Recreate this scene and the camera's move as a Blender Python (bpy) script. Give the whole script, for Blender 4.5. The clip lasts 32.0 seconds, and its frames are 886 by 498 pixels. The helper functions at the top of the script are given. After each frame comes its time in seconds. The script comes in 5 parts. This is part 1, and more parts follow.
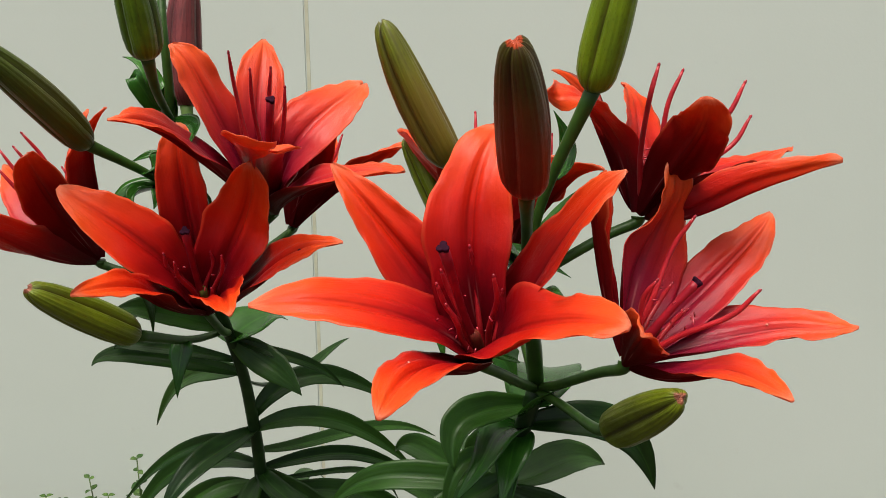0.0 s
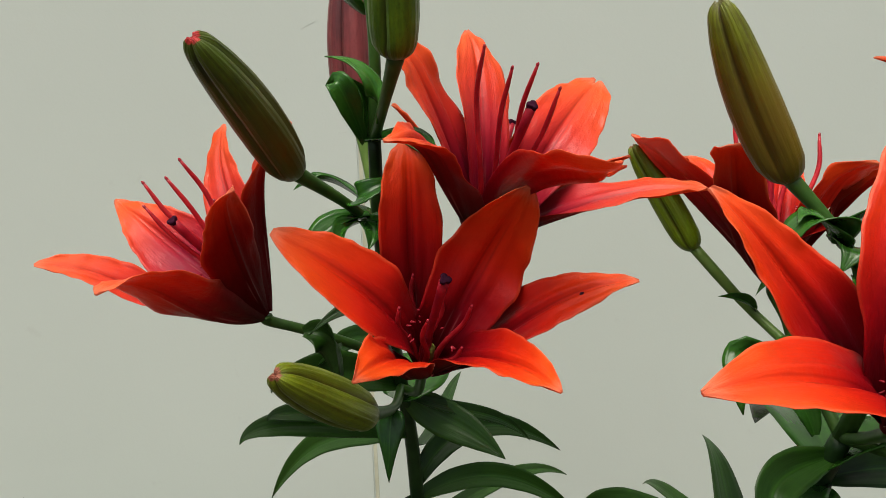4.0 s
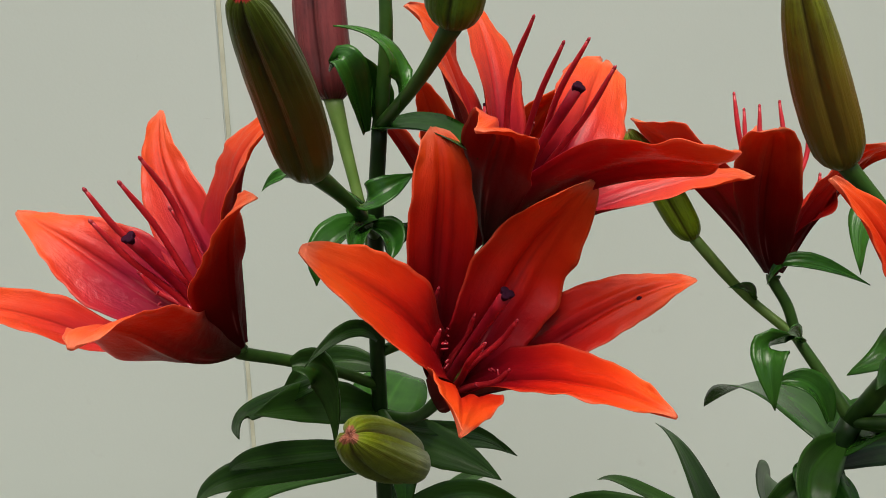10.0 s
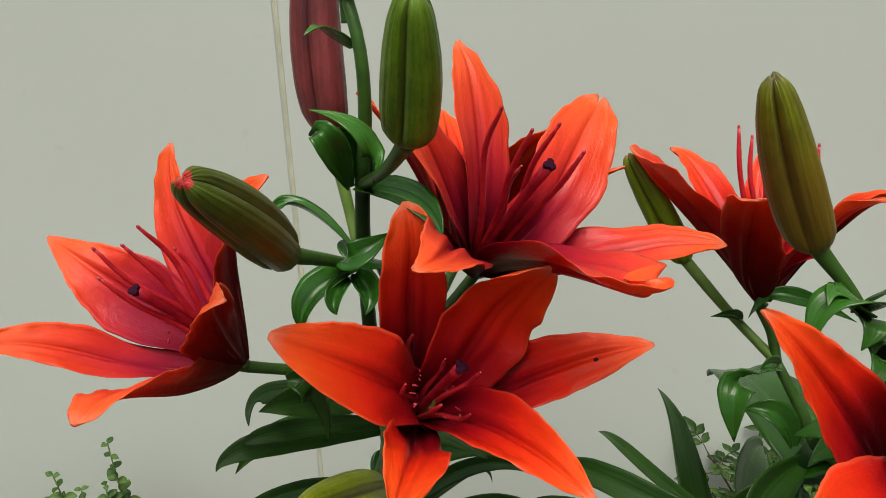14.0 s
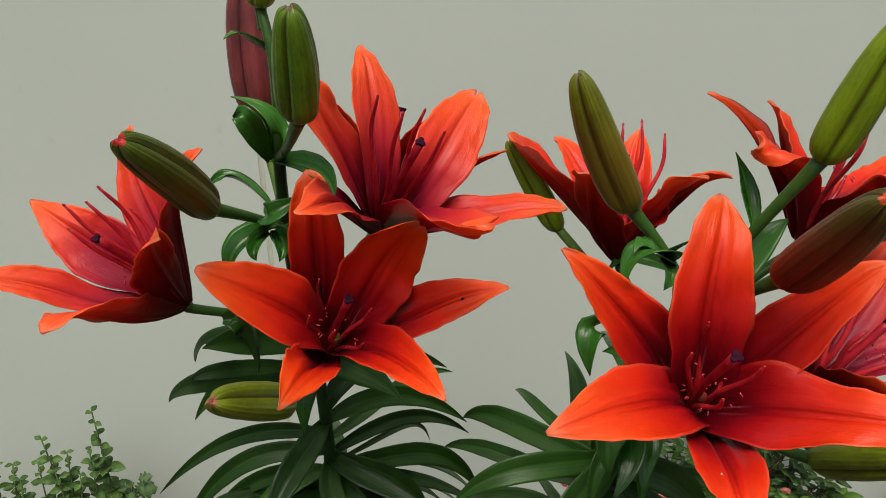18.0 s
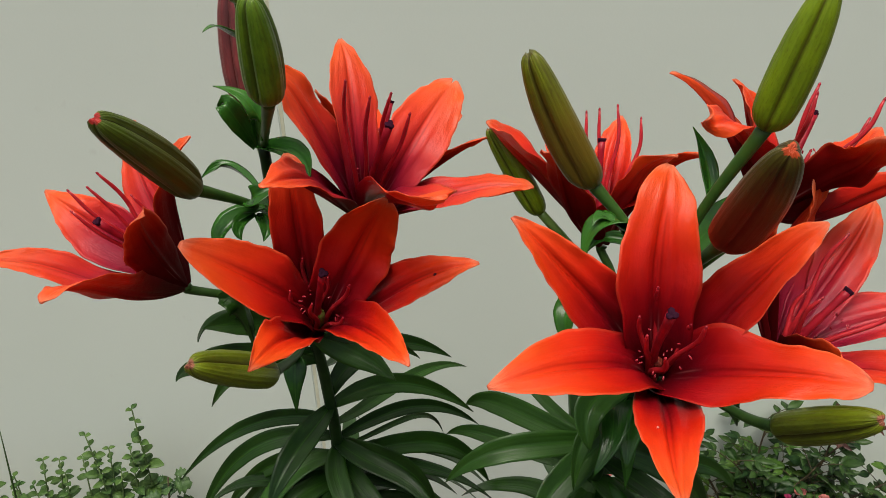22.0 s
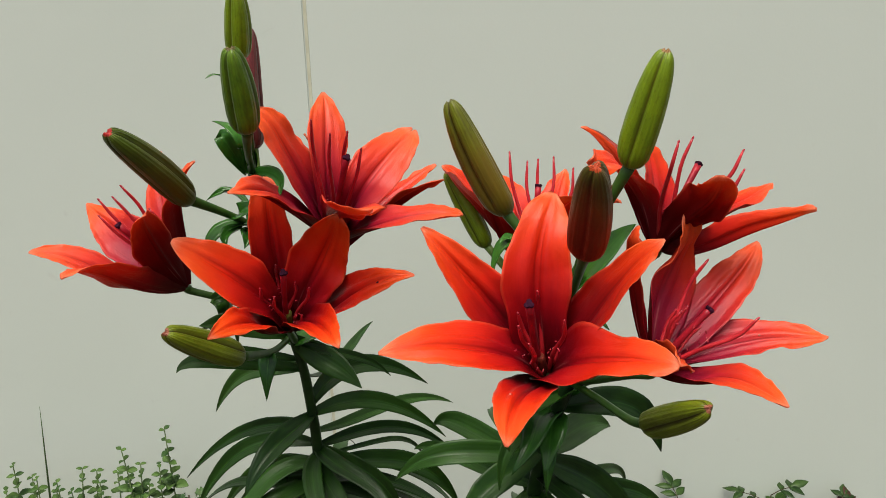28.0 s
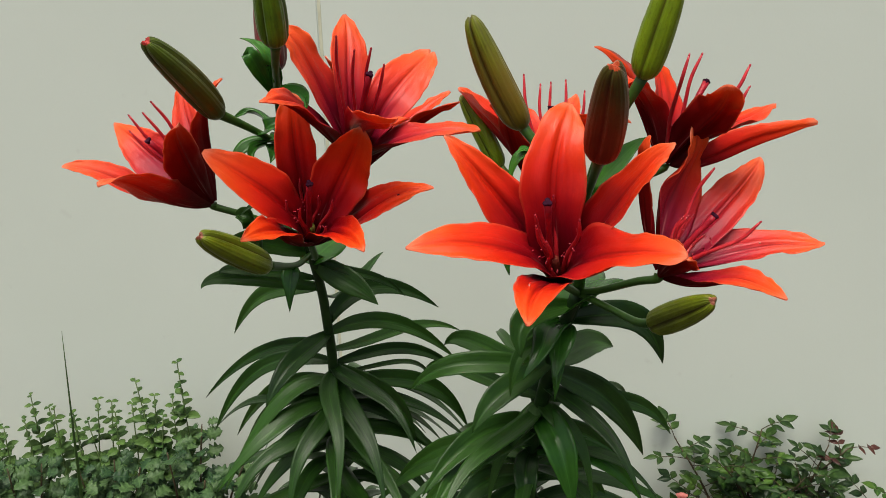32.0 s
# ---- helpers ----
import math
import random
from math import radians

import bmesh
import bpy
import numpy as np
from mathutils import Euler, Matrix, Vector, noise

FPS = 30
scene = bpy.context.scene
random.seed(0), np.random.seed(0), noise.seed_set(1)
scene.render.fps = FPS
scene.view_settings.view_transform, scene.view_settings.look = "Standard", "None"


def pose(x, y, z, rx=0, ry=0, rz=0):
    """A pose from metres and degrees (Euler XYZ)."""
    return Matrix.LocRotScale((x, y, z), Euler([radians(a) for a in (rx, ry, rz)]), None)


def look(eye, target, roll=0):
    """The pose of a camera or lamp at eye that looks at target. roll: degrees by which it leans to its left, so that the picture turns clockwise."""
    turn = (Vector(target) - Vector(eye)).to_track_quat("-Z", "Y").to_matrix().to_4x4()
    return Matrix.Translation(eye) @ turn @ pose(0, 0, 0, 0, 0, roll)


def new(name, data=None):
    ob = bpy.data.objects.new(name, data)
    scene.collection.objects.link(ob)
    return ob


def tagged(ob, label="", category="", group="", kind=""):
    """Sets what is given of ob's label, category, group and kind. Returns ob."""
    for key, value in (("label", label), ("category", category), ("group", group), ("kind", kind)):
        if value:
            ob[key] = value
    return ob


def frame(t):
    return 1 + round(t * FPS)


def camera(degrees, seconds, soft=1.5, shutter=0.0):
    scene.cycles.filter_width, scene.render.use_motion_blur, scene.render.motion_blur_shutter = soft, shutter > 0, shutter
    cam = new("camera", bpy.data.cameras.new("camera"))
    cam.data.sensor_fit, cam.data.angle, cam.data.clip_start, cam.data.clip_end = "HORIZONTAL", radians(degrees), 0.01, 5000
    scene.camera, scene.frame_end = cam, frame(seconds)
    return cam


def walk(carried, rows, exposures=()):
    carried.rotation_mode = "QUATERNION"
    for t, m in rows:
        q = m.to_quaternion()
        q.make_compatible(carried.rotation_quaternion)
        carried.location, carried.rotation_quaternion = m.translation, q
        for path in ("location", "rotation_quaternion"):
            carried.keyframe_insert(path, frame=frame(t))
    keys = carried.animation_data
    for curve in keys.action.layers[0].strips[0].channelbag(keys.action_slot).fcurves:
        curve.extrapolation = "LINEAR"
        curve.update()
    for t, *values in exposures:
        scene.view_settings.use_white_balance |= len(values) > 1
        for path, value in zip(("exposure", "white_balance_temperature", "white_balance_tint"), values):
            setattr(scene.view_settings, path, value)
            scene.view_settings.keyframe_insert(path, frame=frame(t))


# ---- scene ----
cam = camera(59.0, 32.0, soft=0.8)
PATH = [
    (0, (0.0079, 0.0003, 0.7542), (-0.0222, 1.9445, 0.2863), 0.06),
    (0.5, (-0.0079, 0.0118, 0.7471), (-0.0719, 1.9544, 0.2756), -0.10),
    (1, (-0.0440, 0.0260, 0.7493), (0.0298, 1.9702, 0.2861), -0.15),
    (1.5, (-0.0742, 0.0306, 0.7573), (0.0820, 1.9559, 0.2390), 0.51),
    (2, (-0.1001, 0.0372, 0.7503), (0.1098, 1.9714, 0.2869), -0.81),
    (2.5, (-0.1491, 0.0513, 0.7512), (0.1772, 1.9654, 0.2719), 0.40),
    (4.5, (-0.1503, 0.1009, 0.7592), (0.0351, 2.0316, 0.2716), -1.85),
    (5, (-0.1695, 0.1152, 0.7639), (0.0533, 2.0387, 0.2635), -1.08),
    (5.5, (-0.1816, 0.1204, 0.7672), (0.1528, 2.0317, 0.2824), -0.79),
    (6, (-0.1965, 0.1273, 0.7645), (0.1857, 2.0322, 0.2901), -0.41),
    (6.5, (-0.2085, 0.1353, 0.7647), (0.2221, 2.0276, 0.2811), -0.12),
    (7, (-0.2144, 0.1330, 0.7597), (0.2756, 2.0152, 0.2934), -0.23),
    (7.5, (-0.2165, 0.1372, 0.7624), (0.3023, 2.0056, 0.2724), 0.13),
    (8, (-0.2204, 0.1391, 0.7611), (0.3533, 1.9912, 0.2706), -0.18),
    (8.5, (-0.2303, 0.1377, 0.7540), (0.3842, 1.9812, 0.2809), -0.02),
    (9, (-0.2382, 0.1465, 0.7502), (0.4344, 1.9685, 0.2729), -0.13),
    (9.5, (-0.2253, 0.1536, 0.7531), (0.4831, 1.9520, 0.2391), 0.04),
    (10, (-0.2223, 0.1547, 0.7541), (0.4864, 1.9460, 0.2167), -0.45),
    (10.5, (-0.2305, 0.1683, 0.7631), (0.4966, 1.9356, 0.1734), -0.19),
    (11, (-0.2268, 0.1679, 0.7733), (0.5201, 1.9328, 0.2011), -0.57),
    (11.5, (-0.2220, 0.1634, 0.7817), (0.5202, 1.9340, 0.2213), -0.98),
    (12, (-0.2161, 0.1608, 0.7880), (0.3995, 1.9342, 0.0979), -2.11),
    (12.5, (-0.1965, 0.1676, 0.8021), (0.3714, 1.8971, -0.0266), -1.80),
    (13, (-0.1817, 0.1672, 0.8115), (0.3472, 1.8718, -0.0910), -1.51),
    (13.5, (-0.1799, 0.1658, 0.8216), (0.2941, 1.8632, -0.1240), -0.67),
    (14, (-0.1802, 0.1527, 0.8355), (0.2654, 1.8635, -0.0996), -0.14),
    (14.5, (-0.1803, 0.1258, 0.8381), (0.2725, 1.8323, -0.1015), 0.78),
    (16.5, (-0.1725, 0.1053, 0.8476), (0.2223, 1.8219, -0.0998), 0.07),
    (17, (-0.1695, 0.0953, 0.8483), (0.2390, 1.8173, -0.0833), 0.28),
    (17.5, (-0.1636, 0.0825, 0.8522), (0.2628, 1.8012, -0.0776), 0.32),
    (18, (-0.1535, 0.0674, 0.8504), (0.2915, 1.7904, -0.0623), 0.44),
    (18.5, (-0.1454, 0.0582, 0.8471), (0.3114, 1.7844, -0.0537), 0.25),
    (19, (-0.1334, 0.0540, 0.8447), (0.3104, 1.7854, -0.0527), -0.08),
    (19.5, (-0.1193, 0.0519, 0.8431), (0.3062, 1.7887, -0.0527), -0.81),
    (20, (-0.1024, 0.0490, 0.8447), (0.2873, 1.7943, -0.0507), -1.08),
    (20.5, (-0.1003, 0.0427, 0.8411), (0.2532, 1.7996, -0.0469), -1.46),
    (21, (-0.0953, 0.0398, 0.8424), (0.2100, 1.8064, -0.0441), -1.86),
    (21.5, (-0.0984, 0.0389, 0.8444), (0.1677, 1.8160, -0.0337), -2.34),
    (22, (-0.1182, 0.0336, 0.8393), (0.1806, 1.8135, -0.0226), -2.39),
    (22.5, (-0.1340, 0.0132, 0.8321), (0.3254, 1.7680, -0.0102), -1.79),
    (23, (-0.1180, -0.0109, 0.8330), (0.3780, 1.7390, 0.0011), -1.83),
    (23.5, (-0.0891, -0.0267, 0.8367), (0.2795, 1.7598, 0.0166), -2.78),
    (24, (-0.0731, -0.0317, 0.8373), (0.1749, 1.7887, 0.0470), -2.53),
    (24.5, (-0.0641, -0.0298, 0.8354), (0.1099, 1.8155, 0.0841), -2.29),
    (25, (-0.0641, -0.0386, 0.8380), (0.0549, 1.8247, 0.1213), -1.61),
    (25.5, (-0.0571, -0.0427, 0.8374), (0.0474, 1.8309, 0.1456), -1.34),
    (26, (-0.0571, -0.0467, 0.8367), (0.0591, 1.8304, 0.1563), -0.92),
    (26.5, (-0.0541, -0.0477, 0.8368), (0.0801, 1.8273, 0.1539), -0.49),
    (28.5, (-0.0549, -0.0663, 0.8289), (0.0490, 1.8292, 0.1991), -1.36),
    (29, (-0.0589, -0.0681, 0.8309), (0.0268, 1.8315, 0.2113), -1.30),
    (29.5, (-0.0609, -0.0652, 0.8297), (0.0155, 1.8383, 0.2206), -1.12),
    (30, (-0.0629, -0.0642, 0.8296), (0.0148, 1.8358, 0.2099), -0.71),
    (30.5, (-0.0619, -0.0732, 0.8292), (0.0091, 1.8221, 0.1945), -0.72),
    (31, (-0.0657, -0.0808, 0.8205), (0.0218, 1.8079, 0.1685), -0.59),
    (31.5, (-0.0685, -0.0863, 0.8128), (0.0350, 1.7861, 0.1173), -0.54),
    (32, (-0.0714, -0.0935, 0.8091), (0.0560, 1.7644, 0.0798), -0.49),
]
walk(cam, [(t, look(eye, target, roll)) for t, eye, target, roll in PATH],
     [(0, 0.40), (2.5, 0.38), (6, 0.28), (9, 0.26), (13, 0.40), (14, 0.26), (16.5, 0.13), (19, 0.09), (22, 0.17), (24, 0.32), (26, 0.38), (32, 0.38)])

# ---- light ----
world = bpy.data.worlds.new("sky")
scene.world = world
world.use_nodes = True
wnt = world.node_tree
wbg = wnt.nodes["Background"]
wsky = wnt.nodes.new("ShaderNodeTexSky")
wsky.sky_type = "NISHITA"
wsky.sun_disc = False
wsky.sun_elevation = radians(71)
wsky.sun_rotation = radians(206)
wsky.air_density = 0.5
wsky.dust_density = 7.0
wnt.links.new(wsky.outputs[0], wbg.inputs[0])
wbg.inputs[1].default_value = 0.125
sun_data = bpy.data.lights.new("sun", "SUN")
sun_data.energy = 2.7
sun_data.angle = radians(40)
sun_data.color = (1.0, 0.96, 0.88)
sun = new("sun", sun_data)
sun.matrix_world = look((-0.30, -0.62, 2.0), (0, 0, 0))


# ---- materials ----
def material(name):
    m = bpy.data.materials.new(name)
    m.use_nodes = True
    nt = m.node_tree
    return m, nt, nt.nodes["Principled BSDF"], nt.nodes["Material Output"]


def node(nt, kind, **sockets):
    n = nt.nodes.new(kind)
    for key, value in sockets.items():
        n.inputs[key.replace("_", " ")].default_value = value
    return n


def ramp(nt, source, stops):
    n = nt.nodes.new("ShaderNodeValToRGB")
    while len(n.color_ramp.elements) < len(stops):
        n.color_ramp.elements.new(0.5)
    for e, (at, col) in zip(n.color_ramp.elements, stops):
        e.position, e.color = at, (*col, 1)
    nt.links.new(source, n.inputs[0])
    return n


def maths(nt, op, a, b=None):
    n = nt.nodes.new("ShaderNodeMath")
    n.operation = op
    for i, v in enumerate((a, b)):
        if v is None:
            continue
        if hasattr(v, "links"):
            nt.links.new(v, n.inputs[i])
        else:
            n.inputs[i].default_value = v
    return n.outputs[0]


def mixed(nt, kind, fac, a, b):
    n = nt.nodes.new("ShaderNodeMix")
    n.data_type, n.blend_type = "RGBA", kind
    for socket, v in ((n.inputs["Factor"], fac), (n.inputs["A"], a), (n.inputs["B"], b)):
        if hasattr(v, "links"):
            nt.links.new(v, socket)
        elif isinstance(v, tuple):
            socket.default_value = (*v, 1)
        else:
            socket.default_value = v
    return n.outputs["Result"]


def stretched_noise(nt, coord, sx, sy, detail=3.0, roughness=0.6):
    mp = nt.nodes.new("ShaderNodeMapping")
    mp.inputs["Scale"].default_value = (sx, sy, 1)
    nt.links.new(coord, mp.inputs[0])
    info = nt.nodes.new("ShaderNodeObjectInfo")
    n = nt.nodes.new("ShaderNodeTexNoise")
    n.noise_dimensions = "4D"
    n.inputs["Scale"].default_value = 1.0
    n.inputs["Detail"].default_value = detail
    n.inputs["Roughness"].default_value = roughness
    nt.links.new(mp.outputs[0], n.inputs["Vector"])
    nt.links.new(maths(nt, "MULTIPLY", info.outputs["Random"], 37.0), n.inputs["W"])
    return n.outputs["Fac"]


def with_translucency(nt, bsdf, out, colour, share):
    tr = nt.nodes.new("ShaderNodeBsdfTranslucent")
    if hasattr(colour, "links"):
        nt.links.new(colour, tr.inputs[0])
    else:
        tr.inputs[0].default_value = (*colour, 1)
    mx = nt.nodes.new("ShaderNodeMixShader")
    mx.inputs[0].default_value = share
    nt.links.new(bsdf.outputs[0], mx.inputs[1])
    nt.links.new(tr.outputs[0], mx.inputs[2])
    nt.links.new(mx.outputs[0], out.inputs[0])


def bump(nt, bsdf, height, strength, distance):
    b = nt.nodes.new("ShaderNodeBump")
    b.inputs["Strength"].default_value = strength
    b.inputs["Distance"].default_value = distance
    nt.links.new(height, b.inputs["Height"])
    nt.links.new(b.outputs[0], bsdf.inputs["Normal"])


def petal_material(name, stops, rough, share, stripe, shine=0.25, rim=0.55):
    """Colour runs from the deep claw, pigment and throat shade in one, to the orange tip, with fine lengthwise veins.
    """
    m, nt, bsdf, out = material(name)
    uv = nt.nodes.new("ShaderNodeUVMap")
    sep = nt.nodes.new("ShaderNodeSeparateXYZ")
    nt.links.new(uv.outputs[0], sep.inputs[0])
    across, along = sep.outputs[0], sep.outputs[1]
    centred = maths(nt, "ABSOLUTE", maths(nt, "SUBTRACT", across, 0.5))
    cloud = stretched_noise(nt, uv.outputs[0], 3.0, 4.0)
    veins = stretched_noise(nt, uv.outputs[0], 46.0, 1.6, 2.0)
    pos = maths(nt, "ADD", along, maths(nt, "MULTIPLY", maths(nt, "SUBTRACT", cloud, 0.5), 0.22))
    pos = maths(nt, "ADD", pos, maths(nt, "MULTIPLY", centred, 0.24))
    pos = maths(nt, "ADD", pos, maths(nt, "MULTIPLY", maths(nt, "SUBTRACT", veins, 0.5), 0.05))
    base = ramp(nt, pos, stops).outputs[0]
    col = mixed(nt, "MULTIPLY", maths(nt, "MULTIPLY", maths(nt, "SUBTRACT", 0.58, veins), 0.18), base, (0.55, 0.25, 0.30))
    line = ramp(nt, maths(nt, "ABSOLUTE", maths(nt, "SUBTRACT", centred, 0.045)), [(0.0, (1, 1, 1)), (0.022, (0, 0, 0))]).outputs[0]
    fade = ramp(nt, along, [(0.2, (0, 0, 0)), (0.4, (1, 1, 1)), (0.62, (1, 1, 1)), (0.9, (0, 0, 0))]).outputs[0]
    col = mixed(nt, "MULTIPLY", maths(nt, "MULTIPLY", maths(nt, "MULTIPLY", line, fade), stripe), col, (0.40, 0.10, 0.16))
    mottle = stretched_noise(nt, uv.outputs[0], 10.0, 22.0, 5.0, 0.7)
    col = mixed(nt, "MULTIPLY", ramp(nt, mottle, [(0.36, (0.16, 0.16, 0.16)), (0.60, (0, 0, 0))]).outputs[0], col, (0.80, 0.40, 0.45))
    pale = ramp(nt, stretched_noise(nt, uv.outputs[0], 70.0, 2.6, 3.0), [(0.56, (0, 0, 0)), (0.80, (0.07, 0.07, 0.07))]).outputs[0]
    col = mixed(nt, "MIX", pale, col, (0.98, 0.12, 0.03))
    edge = ramp(nt, centred, [(0.455, (0, 0, 0)), (0.495, (1, 1, 1))]).outputs[0]
    edge = maths(nt, "MULTIPLY", edge, ramp(nt, along, [(0.3, (0, 0, 0)), (0.7, (1, 1, 1))]).outputs[0])
    col = mixed(nt, "MIX", maths(nt, "MULTIPLY", edge, rim), col, (0.92, 0.19, 0.075))
    ridge = ramp(nt, maths(nt, "ABSOLUTE", maths(nt, "SUBTRACT", centred, 0.055)), [(0.0, (1, 1, 1)), (0.016, (0, 0, 0))]).outputs[0]
    claw = ramp(nt, along, [(0.10, (0, 0, 0)), (0.16, (1, 1, 1)), (0.24, (1, 1, 1)), (0.31, (0, 0, 0))]).outputs[0]
    col = mixed(nt, "MIX", maths(nt, "MULTIPLY", maths(nt, "MULTIPLY", ridge, claw), 0.28), col, (0.70, 0.26, 0.24))
    frayed = maths(nt, "ADD", along, maths(nt, "MULTIPLY", maths(nt, "SUBTRACT", mottle, 0.5), 0.10))
    frayed = maths(nt, "ADD", frayed, maths(nt, "MULTIPLY", centred, 0.04))
    nib = ramp(nt, frayed, [(0.95, (0, 0, 0)), (1.02, (1, 1, 1))]).outputs[0]
    col = mixed(nt, "MIX", maths(nt, "MULTIPLY", nib, 0.6), col, (0.82, 0.27, 0.14))
    nt.links.new(col, bsdf.inputs["Base Color"])
    bsdf.inputs["Roughness"].default_value = rough
    bsdf.inputs["Specular IOR Level"].default_value = shine
    crinkle = stretched_noise(nt, uv.outputs[0], 12.0, 20.0, 5.0, 0.65)
    bump(nt, bsdf, maths(nt, "ADD", maths(nt, "MULTIPLY", veins, 0.35), maths(nt, "MULTIPLY", crinkle, 1.2)), 0.50, 0.0010)
    with_translucency(nt, bsdf, out, col, share)
    return m


# low stops: crimson pigment with the throat's shade put into the colour
ORANGE = [(0.05, (0.09, 0.0012, 0.006)), (0.28, (0.19, 0.0022, 0.010)), (0.46, (0.42, 0.0055, 0.009)), (0.64, (0.70, 0.019, 0.006)), (0.82, (0.82, 0.048, 0.007)), (1.0, (0.88, 0.100, 0.012))]
PINKER = [(0.05, (0.15, 0.004, 0.020)), (0.32, (0.36, 0.011, 0.040)), (0.50, (0.58, 0.024, 0.032)), (0.70, (0.79, 0.052, 0.020)), (1.0, (0.89, 0.118, 0.018))]
# petal backs: the shade on the undersides is put into this darker ramp
BACK_SHADED = [(0.05, (0.09, 0.003, 0.006)), (0.36, (0.15, 0.004, 0.006)), (0.64, (0.27, 0.009, 0.006)), (0.98, (0.68, 0.070, 0.012))]
DRY = [(0.05, (0.16, 0.004, 0.008)), (0.5, (0.20, 0.007, 0.008)), (0.82, (0.26, 0.025, 0.016)), (1.0, (0.20, 0.05, 0.03))]
mat_petal = petal_material("petal_orange_red", ORANGE, 0.32, 0.36, 0.45, 0.36, 0.55)
mat_petal_pink = petal_material("petal_pinkish_red", PINKER, 0.32, 0.38, 0.50, 0.36, 0.55)
mat_petal_dry = petal_material("petal_withered", DRY, 0.5, 0.2, 0.3, 0.2, 0.0)
mat_petal_back_shaded = petal_material("petal_back_shaded", BACK_SHADED, 0.55, 0.40, 0.6, 0.04)


def plain(name, colour, rough, second=None, scale=300.0, share=0.0, coat=0.0, shine=0.25):
    m, nt, bsdf, out = material(name)
    tc = nt.nodes.new("ShaderNodeTexCoord")
    n = nt.nodes.new("ShaderNodeTexNoise")
    n.inputs["Scale"].default_value = scale
    n.inputs["Detail"].default_value = 4
    nt.links.new(tc.outputs["Object"], n.inputs["Vector"])
    second = second or tuple(c * 0.6 for c in colour)
    col = ramp(nt, n.outputs["Fac"], [(0.35, colour), (0.68, second)]).outputs[0]
    nt.links.new(col, bsdf.inputs["Base Color"])
    bsdf.inputs["Roughness"].default_value = rough
    bsdf.inputs["Coat Weight"].default_value = coat
    bsdf.inputs["Specular IOR Level"].default_value = shine
    bump(nt, bsdf, n.outputs["Fac"], 0.2, 0.0005)
    if share:
        with_translucency(nt, bsdf, out, col, share)
    return m


mat_filament = plain("filament_crimson", (0.32, 0.009, 0.016), 0.30, (0.46, 0.020, 0.026), 160, shine=0.45)
mat_style = plain("style_crimson", (0.20, 0.005, 0.014), 0.4, (0.32, 0.010, 0.02), 160)
mat_stigma = plain("stigma_purple", (0.030, 0.005, 0.016), 0.7, (0.014, 0.002, 0.008), shine=0.05)
mat_papilla = plain("papilla_pink", (0.36, 0.030, 0.042), 0.22, (0.26, 0.010, 0.020), shine=0.45)
mat_ovary_green = plain("ovary_green", (0.16, 0.20, 0.03), 0.45, (0.10, 0.10, 0.02))
mat_ovary = plain("ovary_dull_red", (0.15, 0.018, 0.014), 0.5, (0.11, 0.028, 0.014), shine=0.1)


def leaf_material(name, dark, light, rough, veins_count, share, vein_bump=0.0008, gloss=0.25):
    m, nt, bsdf, out = material(name)
    uv = nt.nodes.new("ShaderNodeUVMap")
    sep = nt.nodes.new("ShaderNodeSeparateXYZ")
    nt.links.new(uv.outputs[0], sep.inputs[0])
    fine = stretched_noise(nt, uv.outputs[0], veins_count, 1.2, 2.0)
    cloud = stretched_noise(nt, uv.outputs[0], 2.5, 5.0)
    info = nt.nodes.new("ShaderNodeObjectInfo")
    pos = maths(nt, "ADD", maths(nt, "MULTIPLY", cloud, 0.55), maths(nt, "MULTIPLY", fine, 0.25))
    pos = maths(nt, "ADD", pos, maths(nt, "MULTIPLY", maths(nt, "SUBTRACT", info.outputs["Random"], 0.5), 0.35))
    col = ramp(nt, pos, [(0.2, dark), (0.68, light)]).outputs[0]
    centred = maths(nt, "ABSOLUTE", maths(nt, "SUBTRACT", sep.outputs[0], 0.5))
    rib = ramp(nt, centred, [(0.0, (1, 1, 1)), (0.035, (0, 0, 0))]).outputs[0]
    col = mixed(nt, "MIX", maths(nt, "MULTIPLY", rib, 0.35), col, tuple(min(1, c * 1.5) for c in light))
    nt.links.new(col, bsdf.inputs["Base Color"])
    bsdf.inputs["Roughness"].default_value = rough
    bsdf.inputs["Specular IOR Level"].default_value = gloss
    wave = maths(nt, "SINE", maths(nt, "MULTIPLY", sep.outputs[0], veins_count * 1.8))
    height = maths(nt, "ADD", maths(nt, "MULTIPLY", wave, 0.16), fine)
    bump(nt, bsdf, height, 0.35, vein_bump * 0.5)
    with_translucency(nt, bsdf, out, mixed(nt, "MULTIPLY", 0.0, col, (1, 1, 1)), share)
    return m


# lower leaves: green kept darker than the upper ones, shade among the foliage included
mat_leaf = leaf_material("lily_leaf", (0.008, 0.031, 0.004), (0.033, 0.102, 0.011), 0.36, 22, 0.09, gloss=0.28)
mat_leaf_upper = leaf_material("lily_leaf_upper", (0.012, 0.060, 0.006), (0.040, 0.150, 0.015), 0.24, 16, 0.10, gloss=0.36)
mat_herb = leaf_material("herb_leaf", (0.024, 0.068, 0.014), (0.092, 0.172, 0.036), 0.5, 9, 0.2)
mat_lobed = leaf_material("lobed_leaf", (0.014, 0.045, 0.016), (0.072, 0.135, 0.040), 0.5, 9, 0.15)
mat_rose_leaf = leaf_material("rose_leaf", (0.006, 0.024, 0.006), (0.042, 0.088, 0.016), 0.4, 11, 0.18)
mat_bright = leaf_material("bright_leaf", (0.055, 0.17, 0.018), (0.11, 0.27, 0.035), 0.45, 12, 0.25)
